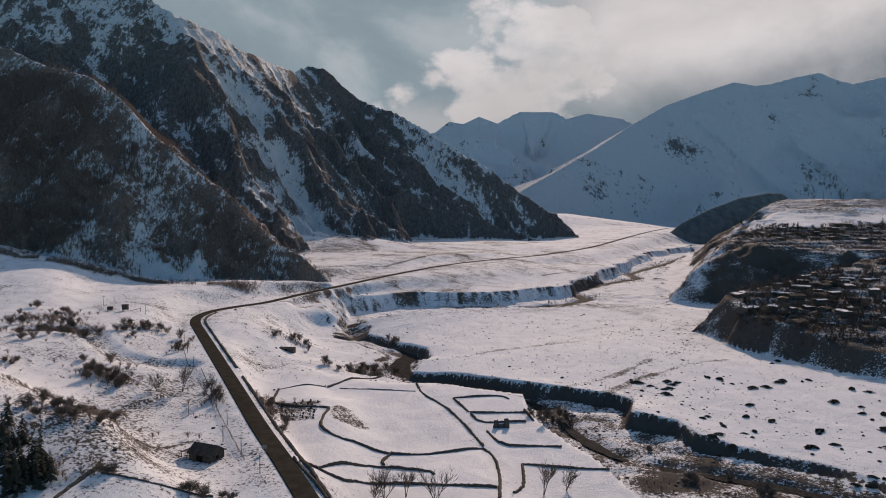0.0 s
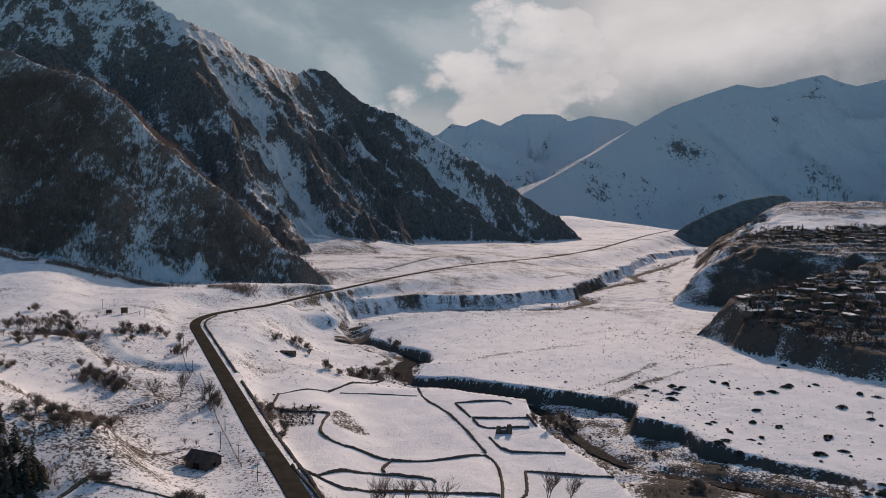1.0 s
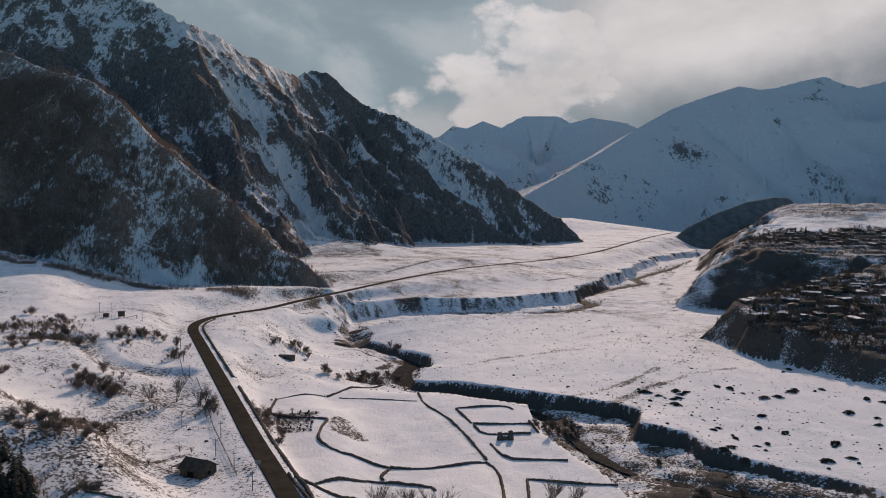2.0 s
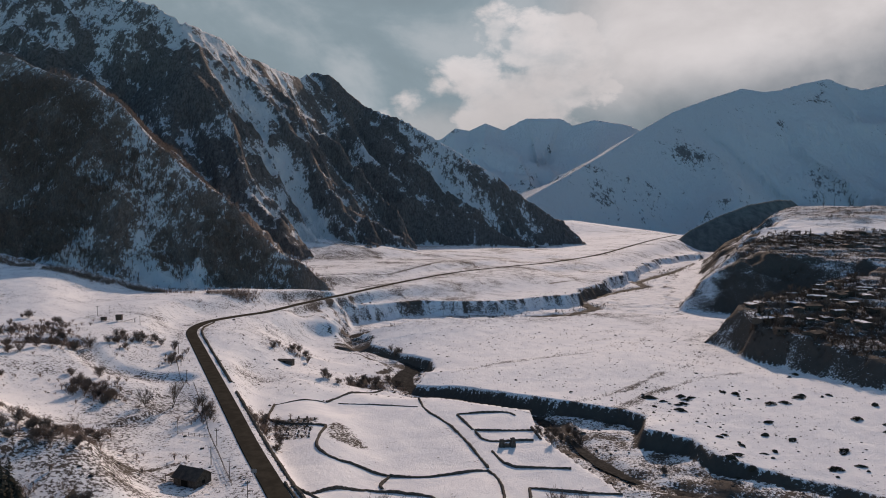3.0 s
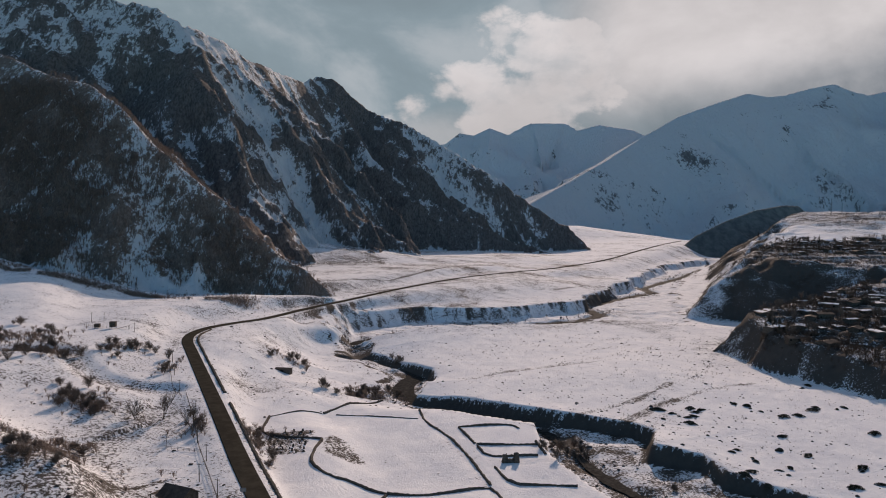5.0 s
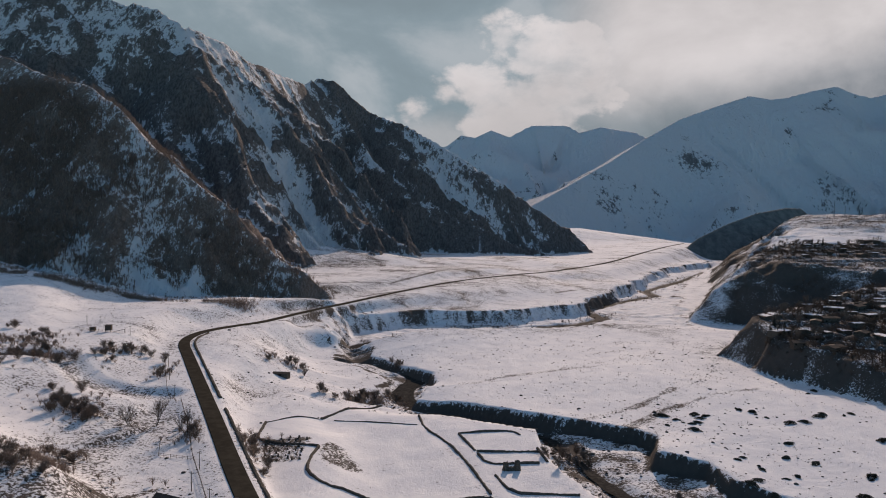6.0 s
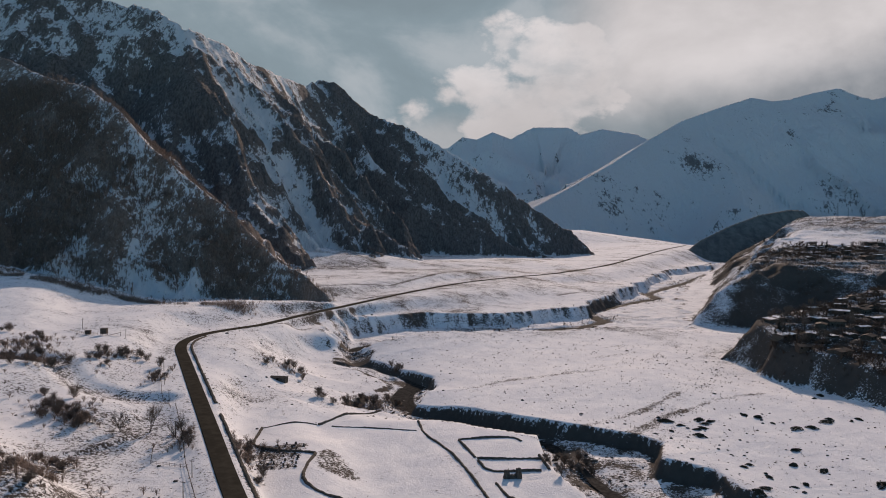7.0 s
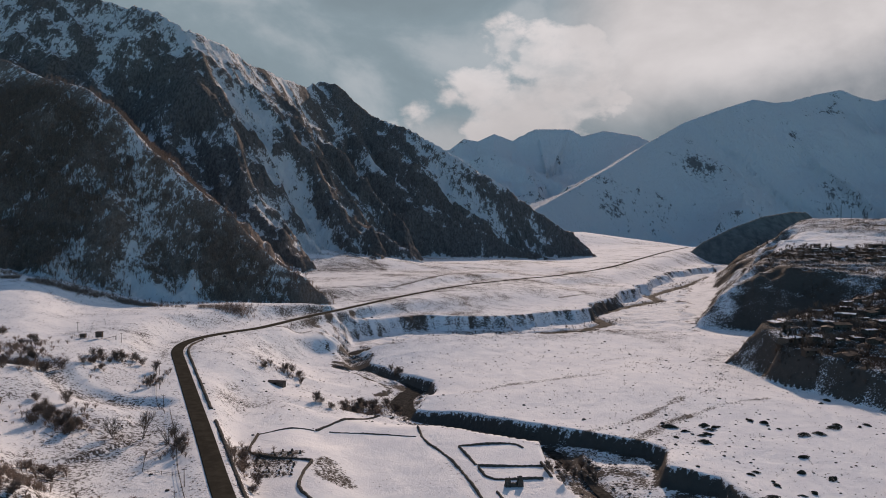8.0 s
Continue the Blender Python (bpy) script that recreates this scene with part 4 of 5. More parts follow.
keep = (kind == 0) & (rs.rand(n) < dens) & (droad > 5) & (driver > 6) & ~bank
xy = xy[keep]
tagged(scatter("tussocks", SHRUBS, xy, rs.uniform(0.5, 1.5, len(xy)) * 1.0, M_TUSSOCK, 3), "dry grass tussocks and dead stalks in thin snow", "dry grass", kind="stuff")


def pebble(rng):
    bm = bmesh.new()
    bmesh.ops.create_icosphere(bm, subdivisions=1, radius=0.5)
    for v in bm.verts:
        v.co *= rng.uniform(0.7, 1.15)
        v.co.z *= 0.7
    bmesh.ops.triangulate(bm, faces=bm.faces)
    bm.verts.ensure_lookup_table()
    out = np.array([v.co[:] for v in bm.verts]), np.array([[v.index for v in f.verts] for f in bm.faces])
    bm.free()
    return out


STONES = [pebble(rng) for _ in range(4)]
n = 26000
xy = np.stack([rs.uniform(-200, 330, n), rs.uniform(190, 800, n)], -1)
z, kind, bare = relief(xy[:, 0], xy[:, 1], True)
inflood = inside(xy[:, 0], xy[:, 1], FLOOD) > 2
dsc, _ = along(xy[:, 0], xy[:, 1], SCATTER)
want = np.where(inflood & (xy[:, 1] < 560), 0.75, 0.08 + 0.22 * sstep(fbm(xy[:, 0], xy[:, 1], 40, 3, 12), 0.05, 0.4)) + 0.22 * sstep(dsc + 40 * fbm(xy[:, 0], xy[:, 1], 25, 3, 19), 65, 10)
keep = (rs.rand(n) < want) & (along(xy[:, 0], xy[:, 1], ROAD)[0] > 5) & (inside(xy[:, 0], xy[:, 1], FIELDS) < 0)
xy = xy[keep]
tagged(scatter("boulders", STONES, xy, 0.5 + rs.exponential(0.35, len(xy)), M_ROCKS, 4, 0.05), "dark river boulders lying in the snow", "stones", kind="stuff")


# dark bushes along the upper river
line = river_line[(river_line[:, 1] > 640) & (river_line[:, 1] < 1400)]
pick = line[rs.randint(0, len(line), 900)]
xy = pick[:, :2] + rs.normal(0, 13, (900, 2))
keep = (along(xy[:, 0], xy[:, 1], RIVER)[0] > 7) & (fbm(xy[:, 0], xy[:, 1], 45, 3, 22) > 0.0)
xy = xy[keep]
tagged(scatter("riverside_bushes", BRUSH, xy, rs.uniform(1.2, 3.6, len(xy)), M_SCRUB, 11), "dark leafless bushes along the upper river bank", "bushes", kind="stuff")

# dark tufts in loose rows across the flat and along the old channels
rows = [SCATTER, [(20, 470), (75, 515), (130, 560), (180, 600)], [(-10, 500), (60, 545), (140, 600)], [(60, 590), (150, 640), (205, 650)]] + STREAKS[:3]
bits = []
for q in rows:
    line = smooth_line([(*p, 0) for p in q], 0.5)
    pick = line[rs.randint(0, len(line), int(len(line) * 0.9))]
    bits.append(pick[:, :2] + rs.normal(0, 5.0, (len(pick), 2)) * rs.rand(len(pick), 1))
xy = np.concatenate(bits + [np.stack([rs.uniform(-20, 230, 2600), rs.uniform(300, 700, 2600)], -1)])
xy = xy[(inside(xy[:, 0], xy[:, 1], FLAT) > 3) & (fbm(xy[:, 0], xy[:, 1], 18, 3, 20) > 0.02)]
tagged(scatter("tufts", SHRUBS, xy, 0.35 + rs.exponential(0.35, len(xy)), M_SCRUB, 9, 0.05), "dark tufts of heath showing through the snow of the flat", "tufts", kind="stuff")

# bare garden trees between the houses
xy = np.stack([rs.uniform(205, 470, 5200), rs.uniform(420, 680, 5200)], -1)
s = inside(xy[:, 0], xy[:, 1], VILLAGE_HILL)
xy = xy[(s > 12) & (fbm(xy[:, 0], xy[:, 1], 24, 3, 29) > -0.05)]
far = np.stack([rs.uniform(340, 720, 2600), rs.uniform(850, 1010, 2600)], -1)
xy = np.concatenate([xy, far[fbm(far[:, 0], far[:, 1], 30, 3, 29) > 0.0]])
tagged(scatter("garden_trees", BRUSH, xy, rs.uniform(1.5, 5.5, len(xy)), M_SCRUB, 10), "dark leafless garden trees and bushes among village houses", "trees", kind="stuff")


# ---- field walls ----
def field_wall(px_line, width=1.1, height=1.0, seed=0):
    p = smooth_line([(*q, 0) for q in px_line], 0.9, 1)
    z = relief(p[:, 0], p[:, 1])
    nrm = side_of(p)
    r = random.Random(seed)
    verts, faces = [], []
    ring = 6
    for i in range(len(p)):
        w, h = width * r.uniform(0.85, 1.15), height * (0.9 + 0.25 * math.sin(i * 0.21 + seed)) * r.uniform(0.88, 1.1)
        shift = r.uniform(-0.15, 0.15)
        for o, up in ((-0.62, -0.4), (-0.5, 0.45), (-0.22, 0.95), (0.24, 1.0), (0.5, 0.4), (0.62, -0.4)):
            o2 = o * w + shift + r.uniform(-0.08, 0.08)
            verts.append((p[i, 0] + nrm[i, 0] * o2, p[i, 1] + nrm[i, 1] * o2, z[i] + up * h + r.uniform(-0.1, 0.1)))
    for i in range(len(p) - 1):
        for j in range(ring - 1):
            a = i * ring + j
            faces.append((a, a + 1, a + 1 + ring, a + ring))
    e = (len(p) - 1) * ring
    faces += [tuple(range(ring - 1, -1, -1)), tuple(range(e, e + ring))]
    ob = new("field_wall", mesh_from("field_wall", verts, faces, M_STONE))
    return tagged(ob, "low dark dry-stone wall bounding snowy fields", "wall", "field walls")


WALLS = [
    [(-85.2, 348.7), (-83.0, 325.6), (-79.4, 320.2), (-70.5, 315.2), (-54.0, 310.4)],
    [(-54.0, 310.4), (-54.6, 291.9), (-52.2, 278.4), (-43.3, 267.7), (-36.0, 269.9), (-23.8, 267.8)],
    [(-23.8, 267.8), (-11.7, 267.3), (-2.0, 270.8), (12.1, 277.4)],
    [(12.1, 277.4), (15.4, 270.4), (16.5, 260.3), (16.3, 241.7), (14.7, 221.5)],
    [(-50.0, 226.2), (-39.1, 239.0), (-26.8, 253.0), (-8.0, 247.6), (-6.5, 242.8)],
    [(-23.8, 267.8), (-26.4, 257.2), (-25.2, 253.7)],
    [(-48.7, 224.1), (-37.6, 222.8), (-30.6, 232.8), (-15.4, 235.5), (1.8, 229.7), (15.1, 233.0)],
    [(-18.9, 383.4), (-15.0, 359.8), (-4.8, 342.4), (4.2, 313.9), (12.6, 279.8)],
    [(-63.8, 367.2), (-56.2, 386.7), (-35.1, 432.5)],
    [(-58.0, 367.7), (-37.8, 367.8), (-18.1, 365.2)],
    [(-85.2, 348.7), (-69.6, 365.4), (-63.8, 367.2)],
    [(0.7, 352.1), (14.3, 355.9), (24.8, 356.8), (28.5, 350.5)],
    [(0.9, 351.0), (4.4, 338.9), (7.8, 327.1)],
    [(8.3, 326.2), (20.9, 327.8), (34.8, 328.3)],
    [(8.8, 323.4), (11.9, 312.2), (22.5, 313.4), (33.4, 315.0)],
    [(34.0, 332.7), (36.5, 315.8)],
    [(14.8, 299.7), (19.6, 282.6), (31.7, 283.3), (44.7, 282.3)],
    [(25.8, 262.2), (33.6, 262.0), (41.3, 260.0), (58.1, 258.3)],
    [(25.9, 261.6), (25.2, 246.6), (23.8, 238.0), (19.9, 231.4)],
    [(-101.4, 196.5), (-100.8, 193.2), (-103.4, 185.5), (-104.5, 177.9)],
    [(-98.6, 192.1), (-87.0, 190.4), (-77.3, 193.5), (-68.6, 196.5)],
    [(-52.6, 228.7), (-45.3, 214.6), (-40.7, 205.5), (-36.0, 195.6)],
]
for i, q in enumerate(WALLS):
    thin = i in (9, 10, 20)
    field_wall(q, 0.6 if thin else 1.0, 0.45 if thin else 0.85, i)


# the low wall on the valley side of the road
rl = road_line[(road_line[:, 1] > 185) & (road_line[:, 1] < 520) & (road_line[:, 0] < -20)]
rn = side_of(rl)
turn_at = int(np.argmin(rl[:, 0]))
for a, c in ((2, turn_at // 2), (turn_at // 2 + 2, turn_at + 8)):
    q = [(rl[i, 0] + rn[i, 0] * 6.2, rl[i, 1] + rn[i, 1] * 6.2) for i in range(a, min(c, len(rl)), 4)]
    tagged(field_wall(q, 1.3, 0.9, 50 + a), "dark rubble wall beside the asphalt road", "wall")


# ---- brush on the hill faces ----
n = 70000
xy = np.stack([rs.uniform(180, 900, n), rs.uniform(330, 1500, n)], -1)
z, kind, bare = relief(xy[:, 0], xy[:, 1], True)
dens = sstep(bare, 0.14, 0.42) * (0.25 + 0.75 * sstep(fbm(xy[:, 0], xy[:, 1], 30, 3, 8), -0.1, 0.3))
keep = np.isin(kind, (5, 6)) & (rs.rand(n) < dens * np.where(kind == 6, 1.0, 0.75))
xy = xy[keep]
tagged(scatter("hill_brush", SHRUBS, xy, rs.uniform(1.4, 4.4, len(xy)), M_SCRUB, 5), "dark leafless brush on the village hillside", "bushes", kind="stuff")


# ---- village ----
def gable_roof(w, d, h, pitch, eave, thick=0.18):
    """Two sloping slabs over a body w wide and d deep whose walls are h high; the ridge runs along x."""
    bm = bmesh.new()
    half = d / 2 + eave
    rise = half * math.tan(radians(pitch))
    x0, x1 = -w / 2 - eave, w / 2 + eave
    base = h - eave * math.tan(radians(pitch))
    prof = [(-half, base), (0, base + rise), (half, base), (half, base + thick), (0, base + rise + thick), (-half, base + thick)]
    ring = [[bm.verts.new((x, y, z)) for y, z in prof] for x in (x0, x1)]
    for i in range(6):
        j = (i + 1) % 6
        bm.faces.new((ring[0][i], ring[1][i], ring[1][j], ring[0][j]))
    for r, order in ((ring[0], 1), (ring[1], -1)):
        for q in ((0, 1, 4, 5), (1, 2, 3, 4)):
            bm.faces.new([r[i] for i in q][::-order])
    return bm, base + thick, rise


def roof_snow(rng, w, d, h, pitch, eave, thick=0.18):
    """Settled snow with a ragged edge on both slopes."""
    bm = bmesh.new()
    half = d / 2 + eave
    k = math.tan(radians(pitch))
    base = h - eave * k + thick + 0.01
    n = 7
    for s in (-1, 1):
        lows = [rng.uniform(0.45, 0.98) for _ in range(n)]
        top, low, lowb = [], [], []
        for i in range(n):
            x = (-w / 2 - eave) + (w + 2 * eave) * i / (n - 1)
            y = s * half * lows[i]
            z = base + (half - abs(y)) * k
            top.append(bm.verts.new((x, 0, base + half * k + 0.22)))
            low.append(bm.verts.new((x, y, z + 0.20)))
            lowb.append(bm.verts.new((x, y + s * 0.05, z)))
        for i in range(n - 1):
            bm.faces.new((top[i], top[i + 1], low[i + 1], low[i])[::-s])
            bm.faces.new((low[i], low[i + 1], lowb[i + 1], lowb[i])[::-s])
    return bm


def gable_body(w, d, h, pitch):
    bm = bmesh.new()
    rise = d / 2 * math.tan(radians(pitch))
    prof = [(-d / 2, -1.5), (d / 2, -1.5), (d / 2, h), (0, h + rise), (-d / 2, h)]
    ring = [[bm.verts.new((x, y, z)) for y, z in prof] for x in (-w / 2, w / 2)]
    for i in range(5):
        j = (i + 1) % 5
        bm.faces.new((ring[0][j], ring[0][i], ring[1][i], ring[1][j]))
    bm.faces.new(ring[0][::-1])
    bm.faces.new(ring[1])
    return bm


def village_house(rng, w, d, h, pitch, snow, mat):
    root = new("village_house")
    part("wall", gable_body(w, d, h, pitch), mat, root)
    bm, _, _ = gable_roof(w, d, h, pitch, 0.55)
    part("roof", bm, M_SHEET, root, "dark sheet-metal roof")
    if snow:
        part("roof_snow", roof_snow(rng, w, d, h, pitch, 0.55), M_SNOWCAP, root, "patch of settled snow")
    bm = bmesh.new()
    box(bm, (-0.5, -d / 2 - 0.08, 0), (0.5, -d / 2 + 0.05, 2.0))
    part("door", bm, M_BOARD, root)
    for sx in (-0.32, 0.30):
        bm = bmesh.new()
        box(bm, (sx * w - 0.55, -d / 2 - 0.06, 1.0), (sx * w + 0.55, -d / 2 + 0.05, 2.1))
        part("window", bm, M_DARK, root)
    bm = bmesh.new()
    ph = h + d / 2 * math.tan(radians(pitch))
    box(bm, (w * 0.2 - 0.25, -0.25, h), (w * 0.2 + 0.25, 0.25, ph + 0.9), 0.03)
    part("chimney", bm, M_STONE, root)
    return root


rng = random.Random(77)
HOUSES = [village_house(rng, 11, 7.5, 2.5, 9, True, M_STONE), village_house(rng, 9, 7, 2.2, 7, True, M_BOARD),
          village_house(rng, 14, 8, 2.6, 6, True, M_STONE), village_house(rng, 8, 6, 2.6, 16, False, M_BOARD),
          village_house(rng, 10, 8, 3.6, 12, False, M_STONE), village_house(rng, 8, 6, 2.0, 6, True, M_BOARD)]


def fill_spots(seed, count, x0, x1, y0, y1, apart, skew):
    r = random.Random(seed)
    spots = []
    for _ in range(count * 40):
        u, v = r.random(), r.random()
        p = (x0 + (x1 - x0) * u, y0 + (y1 - y0) * v + skew * u)
        if all((p[0] - q[0]) ** 2 + ((p[1] - q[1]) * 1.0) ** 2 > apart ** 2 for q in spots):
            spots.append(p)
        if len(spots) == count:
            break
    return spots


def in_village(spots):
    """Those of the spots that lie well up on the village terrace."""
    s = inside(np.array([p[0] for p in spots]), np.array([p[1] for p in spots]), VILLAGE_HILL)
    return [p for p, d in zip(spots, s) if d > 14]


VILLAGE = in_village(fill_spots(3, 85, 205, 430, 480, 660, 11.5, -40)) + fill_spots(4, 60, 385, 700, 875, 990, 14.0, -20)
heights = relief([p[0] for p in VILLAGE], [p[1] for p in VILLAGE])
for i, (x, y) in enumerate(VILLAGE):
    p = HOUSES[i % 6]
    ob = p if i < 6 else copy_thing(p, Matrix())
    put(ob, x, y, rng.choice((0, 20, 35, -30, 90, 60)) + rng.uniform(-9, 9), rng.uniform(0.7, 1.15), 0.4, heights[i])
    bare_roof = i % 6 in (3, 4)
    tagged(ob, "low village house with a bare dark roof" if bare_roof else "low village house with snow on its dark roof", "house", "village houses")
VTREES = [bare_tree(rng, 11.6, 0.5, 6, M_TWIG, 2), bare_tree(rng, 9.4, 0.6, 6, M_TWIG, 3)]
group_of(VTREES, in_village(fill_spots(6, 90, 215, 430, 482, 660, 7, -40)) + fill_spots(7, 40, 350, 700, 860, 990, 11, -20),
         "leafless dark tree among village houses", "tree", "village trees", (0.7, 1.3), 12)
VFIRS = [conifer(rng, 10.0), conifer(rng, 7.0)]
group_of(VFIRS, [(221.0, 546.0), (221.8, 539.5), (222.7, 533.4), (214.4, 525.0), (214.5, 515.2), (223.4, 523.9), (210.2, 526.6), (444.3, 985.5), (448.5, 979.6), (458.0, 984.3), (458.4, 972.1), (442.8, 960.4), (425.8, 955.0), (737.3, 1916.0), (534.5, 1354.9), (308.6, 571.2), (310.3, 569.3)],
         "dark evergreen tree at the village edge", "tree", "village evergreens", (0.7, 1.2), 13)


# ---- masts on the plateau ----
def lattice_mast(h):
    root = new("radio_mast")
    bm = bmesh.new()
    feet = [Vector((math.cos(a) * 1.6, math.sin(a) * 1.6, -1)) for a in (0.5, 2.6, 4.7)]
    tops = [Vector((math.cos(a) * 0.5, math.sin(a) * 0.5, h)) for a in (0.5, 2.6, 4.7)]
    for f, t in zip(feet, tops):
        leg = bmesh.new()
        stick(leg, f, t, 0.22, 0.14, 6)
        part("leg", leg, M_STEEL, root)
    n = 12
    for i in range(n):
        for k in range(3):
            a = feet[k].lerp(tops[k], i / n)
            b = feet[(k + 1) % 3].lerp(tops[(k + 1) % 3], (i + 1) / n)
            stick(bm, a, b, 0.07, 0.07, 4)
    part("bracing", bm, M_STEEL, root)
    tip = bmesh.new()
    stick(tip, (0, 0, h - 0.5), (0, 0, h + 4), 0.12, 0.05, 6)
    part("aerial", tip, M_STEEL, root)
    return root


mast_a = lattice_mast(31.0)
mast_b = copy_thing(mast_a, Matrix())
for ob, (x, y), s in zip((mast_a, mast_b), [(739.4, 1512.3), (813.3, 1616.4)], (1.0, 0.72)):
    put(ob, x, y, 20, s, 0.3)
    tagged(ob, "slender steel lattice radio mast on the plateau", "mast", "radio masts")


# ---- buildings by the road ----
def barn():
    root = new("barn")
    part("wall", gable_body(9.0, 7.0, 3.0, 33), M_BOARD, root, "weathered board walls")
    bm, _, _ = gable_roof(9.0, 7.0, 3.0, 33, 0.6)
    part("roof", bm, M_SHEET, root, "dark sheet-metal gable roof")
    bm = bmesh.new()
    v = [bm.verts.new(p) for p in ((-4.6, -3.4, 3.1), (-4.6, 3.4, 3.1), (-8.6, 3.2, 2.2), (-8.6, -3.2, 2.2))]
    f = bm.faces.new(v)
    ex = bmesh.ops.extrude_face_region(bm, geom=[f])
    for e in ex["geom"]:
        if isinstance(e, bmesh.types.BMVert):
            e.co.z += 0.16
    part("porch_roof", bm, M_SHEET, root)
    for y in (-2.9, 0, 2.9):
        bm = bmesh.new()
        stick(bm, (-8.3, y, -1), (-8.3, y, 2.25), 0.13, 0.11, 6)
        part("post", bm, M_BOARD, root)
    bm = bmesh.new()
    box(bm, (-1.3, -3.58, 0), (1.3, -3.45, 2.4))
    part("door", bm, M_DARK, root)
    bm = bmesh.new()
    box(bm, (4.45, -0.6, 1.0), (4.58, 0.6, 2.0))
    part("window", bm, M_DARK, root)
    return root


def hut(w, d, h, legs):
    root = new("hut")
    bm = bmesh.new()
    box(bm, (-w / 2, -d / 2, legs), (w / 2, d / 2, legs + h))
    part("cabin", bm, M_BOARD, root)
    bm = bmesh.new()
    box(bm, (-w / 2 - 0.3, -d / 2 - 0.3, legs + h), (w / 2 + 0.3, d / 2 + 0.3, legs + h + 0.25), 0.1)
    part("roof", bm, M_SHEET, root)
    for sx in (-1, 1):
        for sy in (-1, 1):
            bm = bmesh.new()
            stick(bm, (sx * w * 0.42, sy * d * 0.42, -0.6), (sx * w * 0.42, sy * d * 0.42, legs + 0.05), 0.14, 0.14, 6)
            part("leg", bm, M_BOARD, root)
    return root


(bx, by), = [(-83.0, 233.7)]
tagged(put(barn(), bx, by, -24, 1.0, 0.2), "weathered wooden barn with an open porch below the road", "barn")
(hx, hy), (gx, gy), (sx_, sy_) = [(-206.8, 455.9), (-217.5, 458.2), (-102.8, 450.5)]
tagged(put(hut(3.4, 3.2, 2.8, 1.2), hx, hy, 10), "small dark cabin raised on posts in the snow", "hut")
tagged(put(hut(3.0, 2.6, 1.8, 0.5), gx, gy, 10), "low grey shed standing beside a raised cabin", "shed")
ramp = new("loading_ramp")
for y in (-0.5, 0.5):
    bm = bmesh.new()
    stick(bm, (0, y, 0.2), (7, y, 1.9), 0.12, 0.12, 4)
    part("rail", bm, M_PLANK, ramp)
for i in range(9):
    bm = bmesh.new()
    box(bm, (0.5 + i * 0.75, -0.6, 0.34 + i * 0.182), (0.9 + i * 0.75, 0.6, 0.42 + i * 0.182))
    part("plank", bm, M_PLANK, ramp)
for y in (-0.5, 0.5):
    bm = bmesh.new()
    stick(bm, (6.6, y, -0.5), (6.6, y, 1.9), 0.1, 0.1, 5)
    part("post", bm, M_PLANK, ramp)
tagged(put(ramp, hx + 3.0, hy - 0.5, 5), "grey plank loading ramp beside the cabin", "ramp")
shed = new("stone_shed")
part("wall", gable_body(9.0, 4.5, 1.8, 14), M_STONE, shed)
bm, _, _ = gable_roof(9.0, 4.5, 1.8, 14, 0.4)
part("roof", bm, M_SHEET, shed)
bm = bmesh.new()
box(bm, (-1.0, -2.33, 0), (0.4, -2.2, 1.6))
part("door", bm, M_DARK, shed)
tagged(put(shed, sx_, sy_, -8), "long low dark shed among bushes", "shed")

# ruin in the pen
ruin = new("ruined_tower")
for dx, hgt in ((-2.6, 3.6), (2.6, 4.0)):
    bm = bmesh.new()
    box(bm, (dx - 1.3, -1.2, -0.8), (dx + 1.3, 1.2, hgt), 0.35)
    bmesh.ops.subdivide_edges(bm, edges=bm.edges, cuts=3, use_grid_fill=True)
    for v in bm.verts:
        v.co += Vector((rng.gauss(0, 0.13), rng.gauss(0, 0.13), rng.gauss(0, 0.2)))
    part("pier", bm, M_STONE, ruin)
bm = bmesh.new()
box(bm, (-1.5, -0.7, -0.8), (1.5, 0.7, 1.5), 0.1)
bmesh.ops.subdivide_edges(bm, edges=bm.edges, cuts=2, use_grid_fill=True)
for v in bm.verts:
    v.co += Vector((rng.gauss(0, 0.1), rng.gauss(0, 0.1), rng.gauss(0, 0.2)))
part("rubble", bm, M_STONE, ruin)
(rx_, ry_), = [(21.3, 306.4)]
tagged(put(ruin, rx_, ry_, 10, 0.9), "ruined dark stone walls in a snowy pen", "ruin")


# ---- poles, fence, signs ----
def pole(h):
    root = new("utility_pole")
    bm = bmesh.new()
    stick(bm, (0, 0, -1), (0, 0, h), 0.17, 0.11, 8)
    part("shaft", bm, M_BARK, root)
    bm = bmesh.new()
    box(bm, (-0.9, -0.06, h - 0.6), (0.9, 0.06, h - 0.45))
    part("crossarm", bm, M_BARK, root)
    for x in (-0.8, 0.8):
        bm = bmesh.new()
        stick(bm, (x, 0, h - 0.45), (x, 0, h - 0.2), 0.06, 0.04, 6)
        part("insulator", bm, M_STEEL, root)
    return root


POLE = pole(6.5)
spots = [(-60.4, 215.5), (-71.9, 235.7), (-82.0, 248.6), (-85.8, 266.4), (-96.2, 287.1), (-107.8, 309.1), (-131.3, 361.8), (-142.0, 383.5), (-154.1, 412.4), (-232.1, 480.2), (-192.5, 452.6), (-248.2, 644.5)]
heights = relief([p[0] for p in spots], [p[1] for p in spots])
for i, (x, y) in enumerate(spots):
    ob = POLE if i == 0 else copy_thing(POLE, Matrix())
    put(ob, x, y, rng.uniform(-30, 30), rng.uniform(0.85, 1.0), 0, heights[i])
    tagged(ob, "weathered wooden utility pole beside the road", "pole", "utility poles")


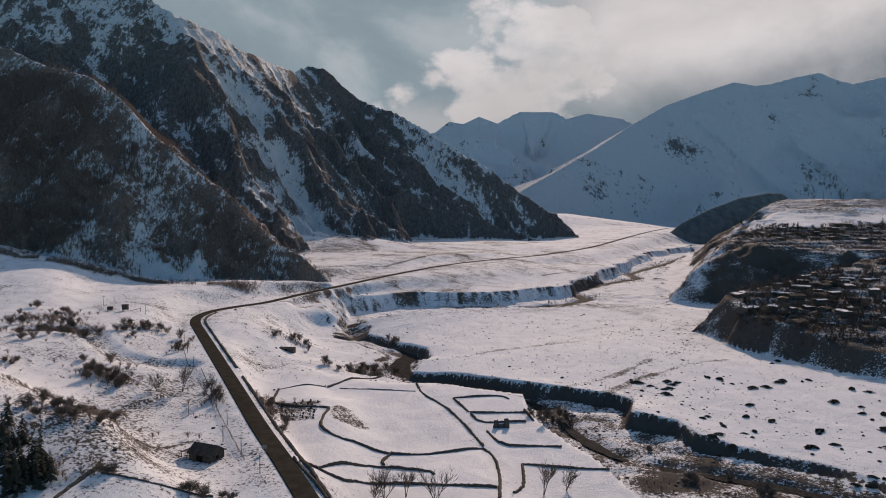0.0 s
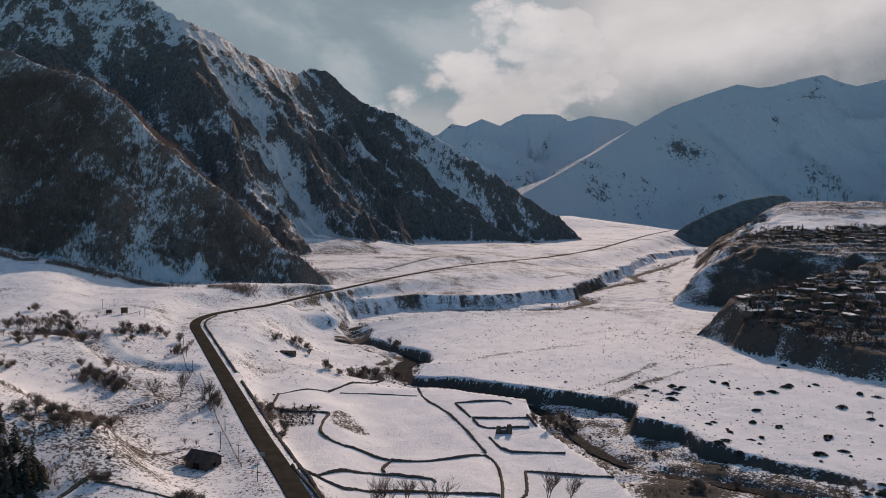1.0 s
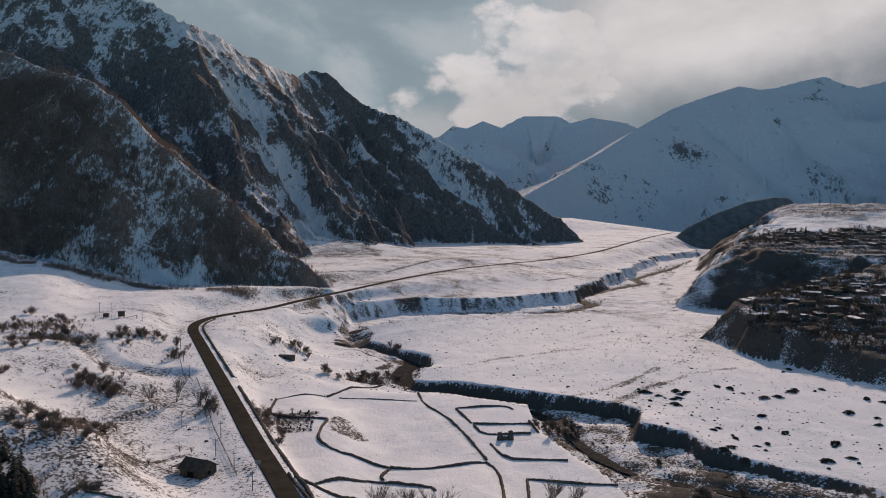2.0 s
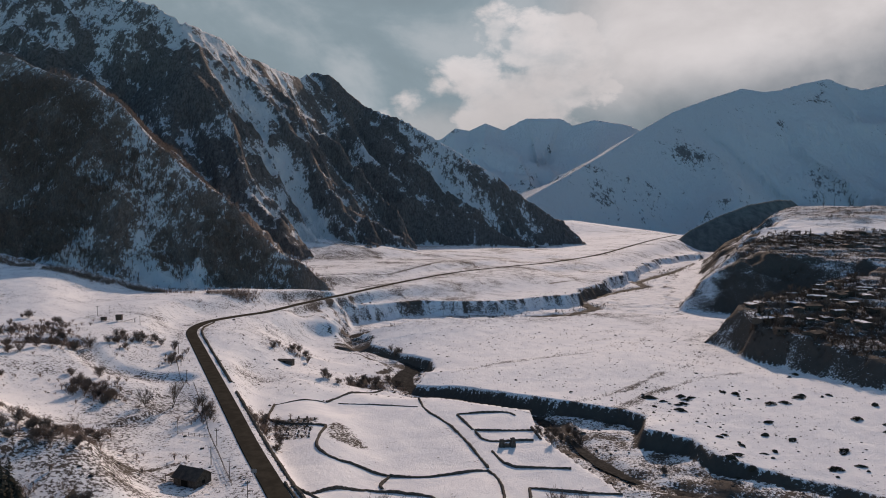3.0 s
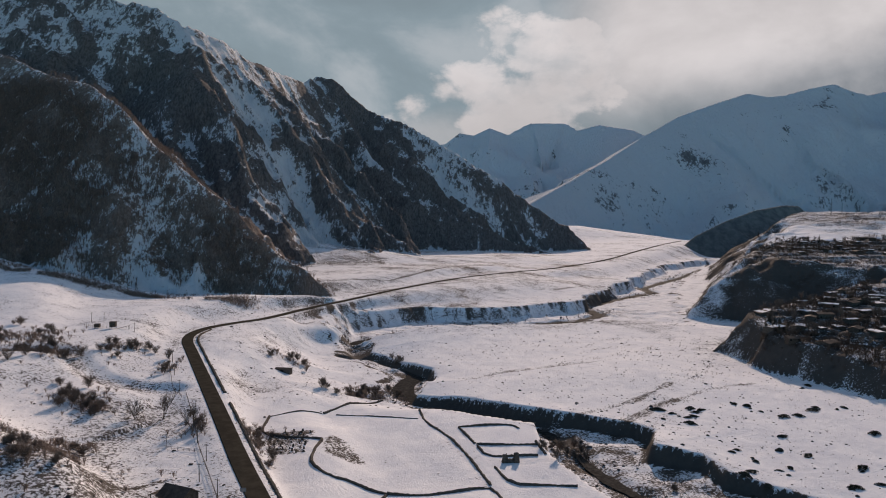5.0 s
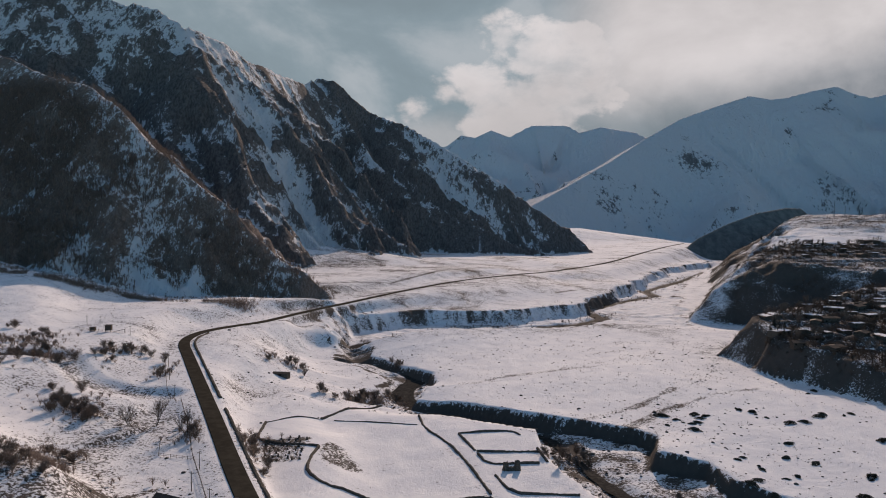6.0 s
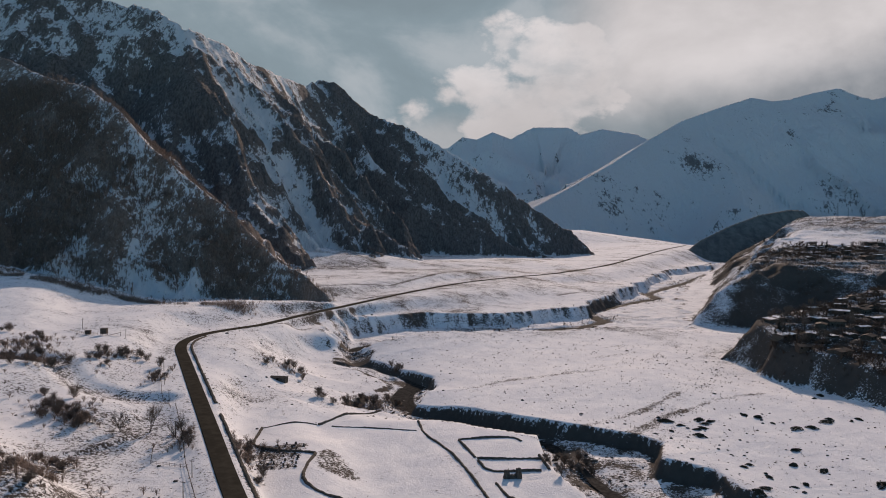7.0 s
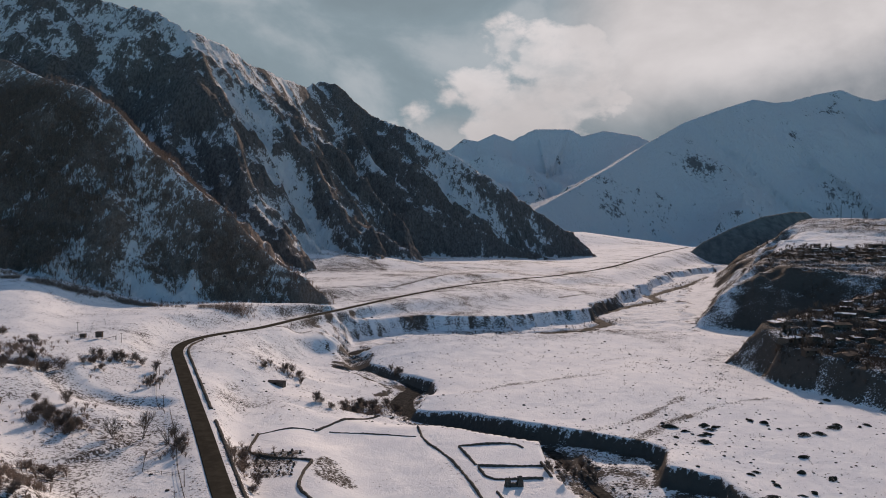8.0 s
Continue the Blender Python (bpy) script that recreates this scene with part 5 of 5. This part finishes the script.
def rail_fence(line):
    p = smooth_line([(*q, 0) for q in line], 2.6, 0)
    z = relief(p[:, 0], p[:, 1])
    root = new("fence")
    root.location = (p[0, 0], p[0, 1], z[0])
    o = Vector(root.location)
    for i in range(len(p)):
        bm = bmesh.new()
        c = Vector((p[i, 0], p[i, 1], z[i])) - o
        stick(bm, c - Vector((0, 0, 0.4)), c + Vector((rng.gauss(0, 0.05), rng.gauss(0, 0.05), 1.3)), 0.09, 0.07, 5)
        part("post", bm, M_BARK, root)
        if i:
            e = Vector((p[i - 1, 0], p[i - 1, 1], z[i - 1])) - o
            for h in (0.5, 1.05):
                bm = bmesh.new()
                stick(bm, e + Vector((0, 0, h)), c + Vector((0, 0, h)), 0.05, 0.05, 4)
                part("rail", bm, M_BARK, root)
    return tagged(root, "weathered wooden rail fence in the snow", "fence", "fences")


for line in ([(-112.0, 298.4), (-105.6, 280.9), (-99.3, 279.7), (-89.4, 275.2)], [(-234.5, 470.9), (-220.5, 460.6), (-210.3, 458.3)], [(-122.5, 346.9), (-108.4, 316.7), (-93.1, 280.0), (-79.9, 251.9), (-68.9, 228.4)], [(-167.9, 443.3), (-153.0, 405.5), (-137.2, 368.0), (-122.8, 342.7)]):
    rail_fence(line)

# graves in the walled plot
def gravestone(h, w):
    root = new("gravestone")
    bm = bmesh.new()
    box(bm, (-w / 2, -0.12, -0.3), (w / 2, 0.12, h), 0.04)
    part("slab", bm, M_STONE, root)
    bm = bmesh.new()
    box(bm, (-w / 2 - 0.15, -0.3, -0.3), (w / 2 + 0.15, 0.3, 0.18), 0.03)
    part("plinth", bm, M_STONE, root)
    return root


STELES = [gravestone(0.9, 0.8), gravestone(1.1, 0.7), gravestone(0.7, 0.9)]
gx0, gx1 = min(p[0] for p in GRAVES), max(p[0] for p in GRAVES)
gy0, gy1 = min(p[1] for p in GRAVES), max(p[1] for p in GRAVES)
spots = []
for _ in range(900):
    p = (rng.uniform(gx0, gx1), rng.uniform(gy0, gy1))
    if inside(np.array([p[0]]), np.array([p[1]]), GRAVES)[0] > 1.2 and all((p[0] - q[0]) ** 2 + (p[1] - q[1]) ** 2 > rng.uniform(2.5, 16) for q in spots):
        spots.append(p)
heights = relief([p[0] for p in spots], [p[1] for p in spots])
for i, (x, y) in enumerate(spots[:60]):
    ob = STELES[i] if i < 3 else copy_thing(STELES[i % 3], Matrix())
    put(ob, x, y, rng.uniform(-40, 40), rng.uniform(0.7, 1.2), 0, heights[i])
    tagged(ob, "dark upright gravestone in a walled snowy plot", "gravestone", "gravestones")
sign = new("road_sign")
for y in (-0.5, 0.5):
    bm = bmesh.new()
    stick(bm, (0, y, -0.5), (0, y, 2.6), 0.06, 0.06, 6)
    part("post", bm, M_STEEL, sign)
bm = bmesh.new()
box(bm, (-0.04, -0.9, 1.5), (0.04, 0.9, 2.7))
part("panel", bm, M_STEEL, sign)
(x, y), = [(-63.6, 233.9)]
tagged(put(sign, x, y, 90), "grey back of a roadside sign", "sign")
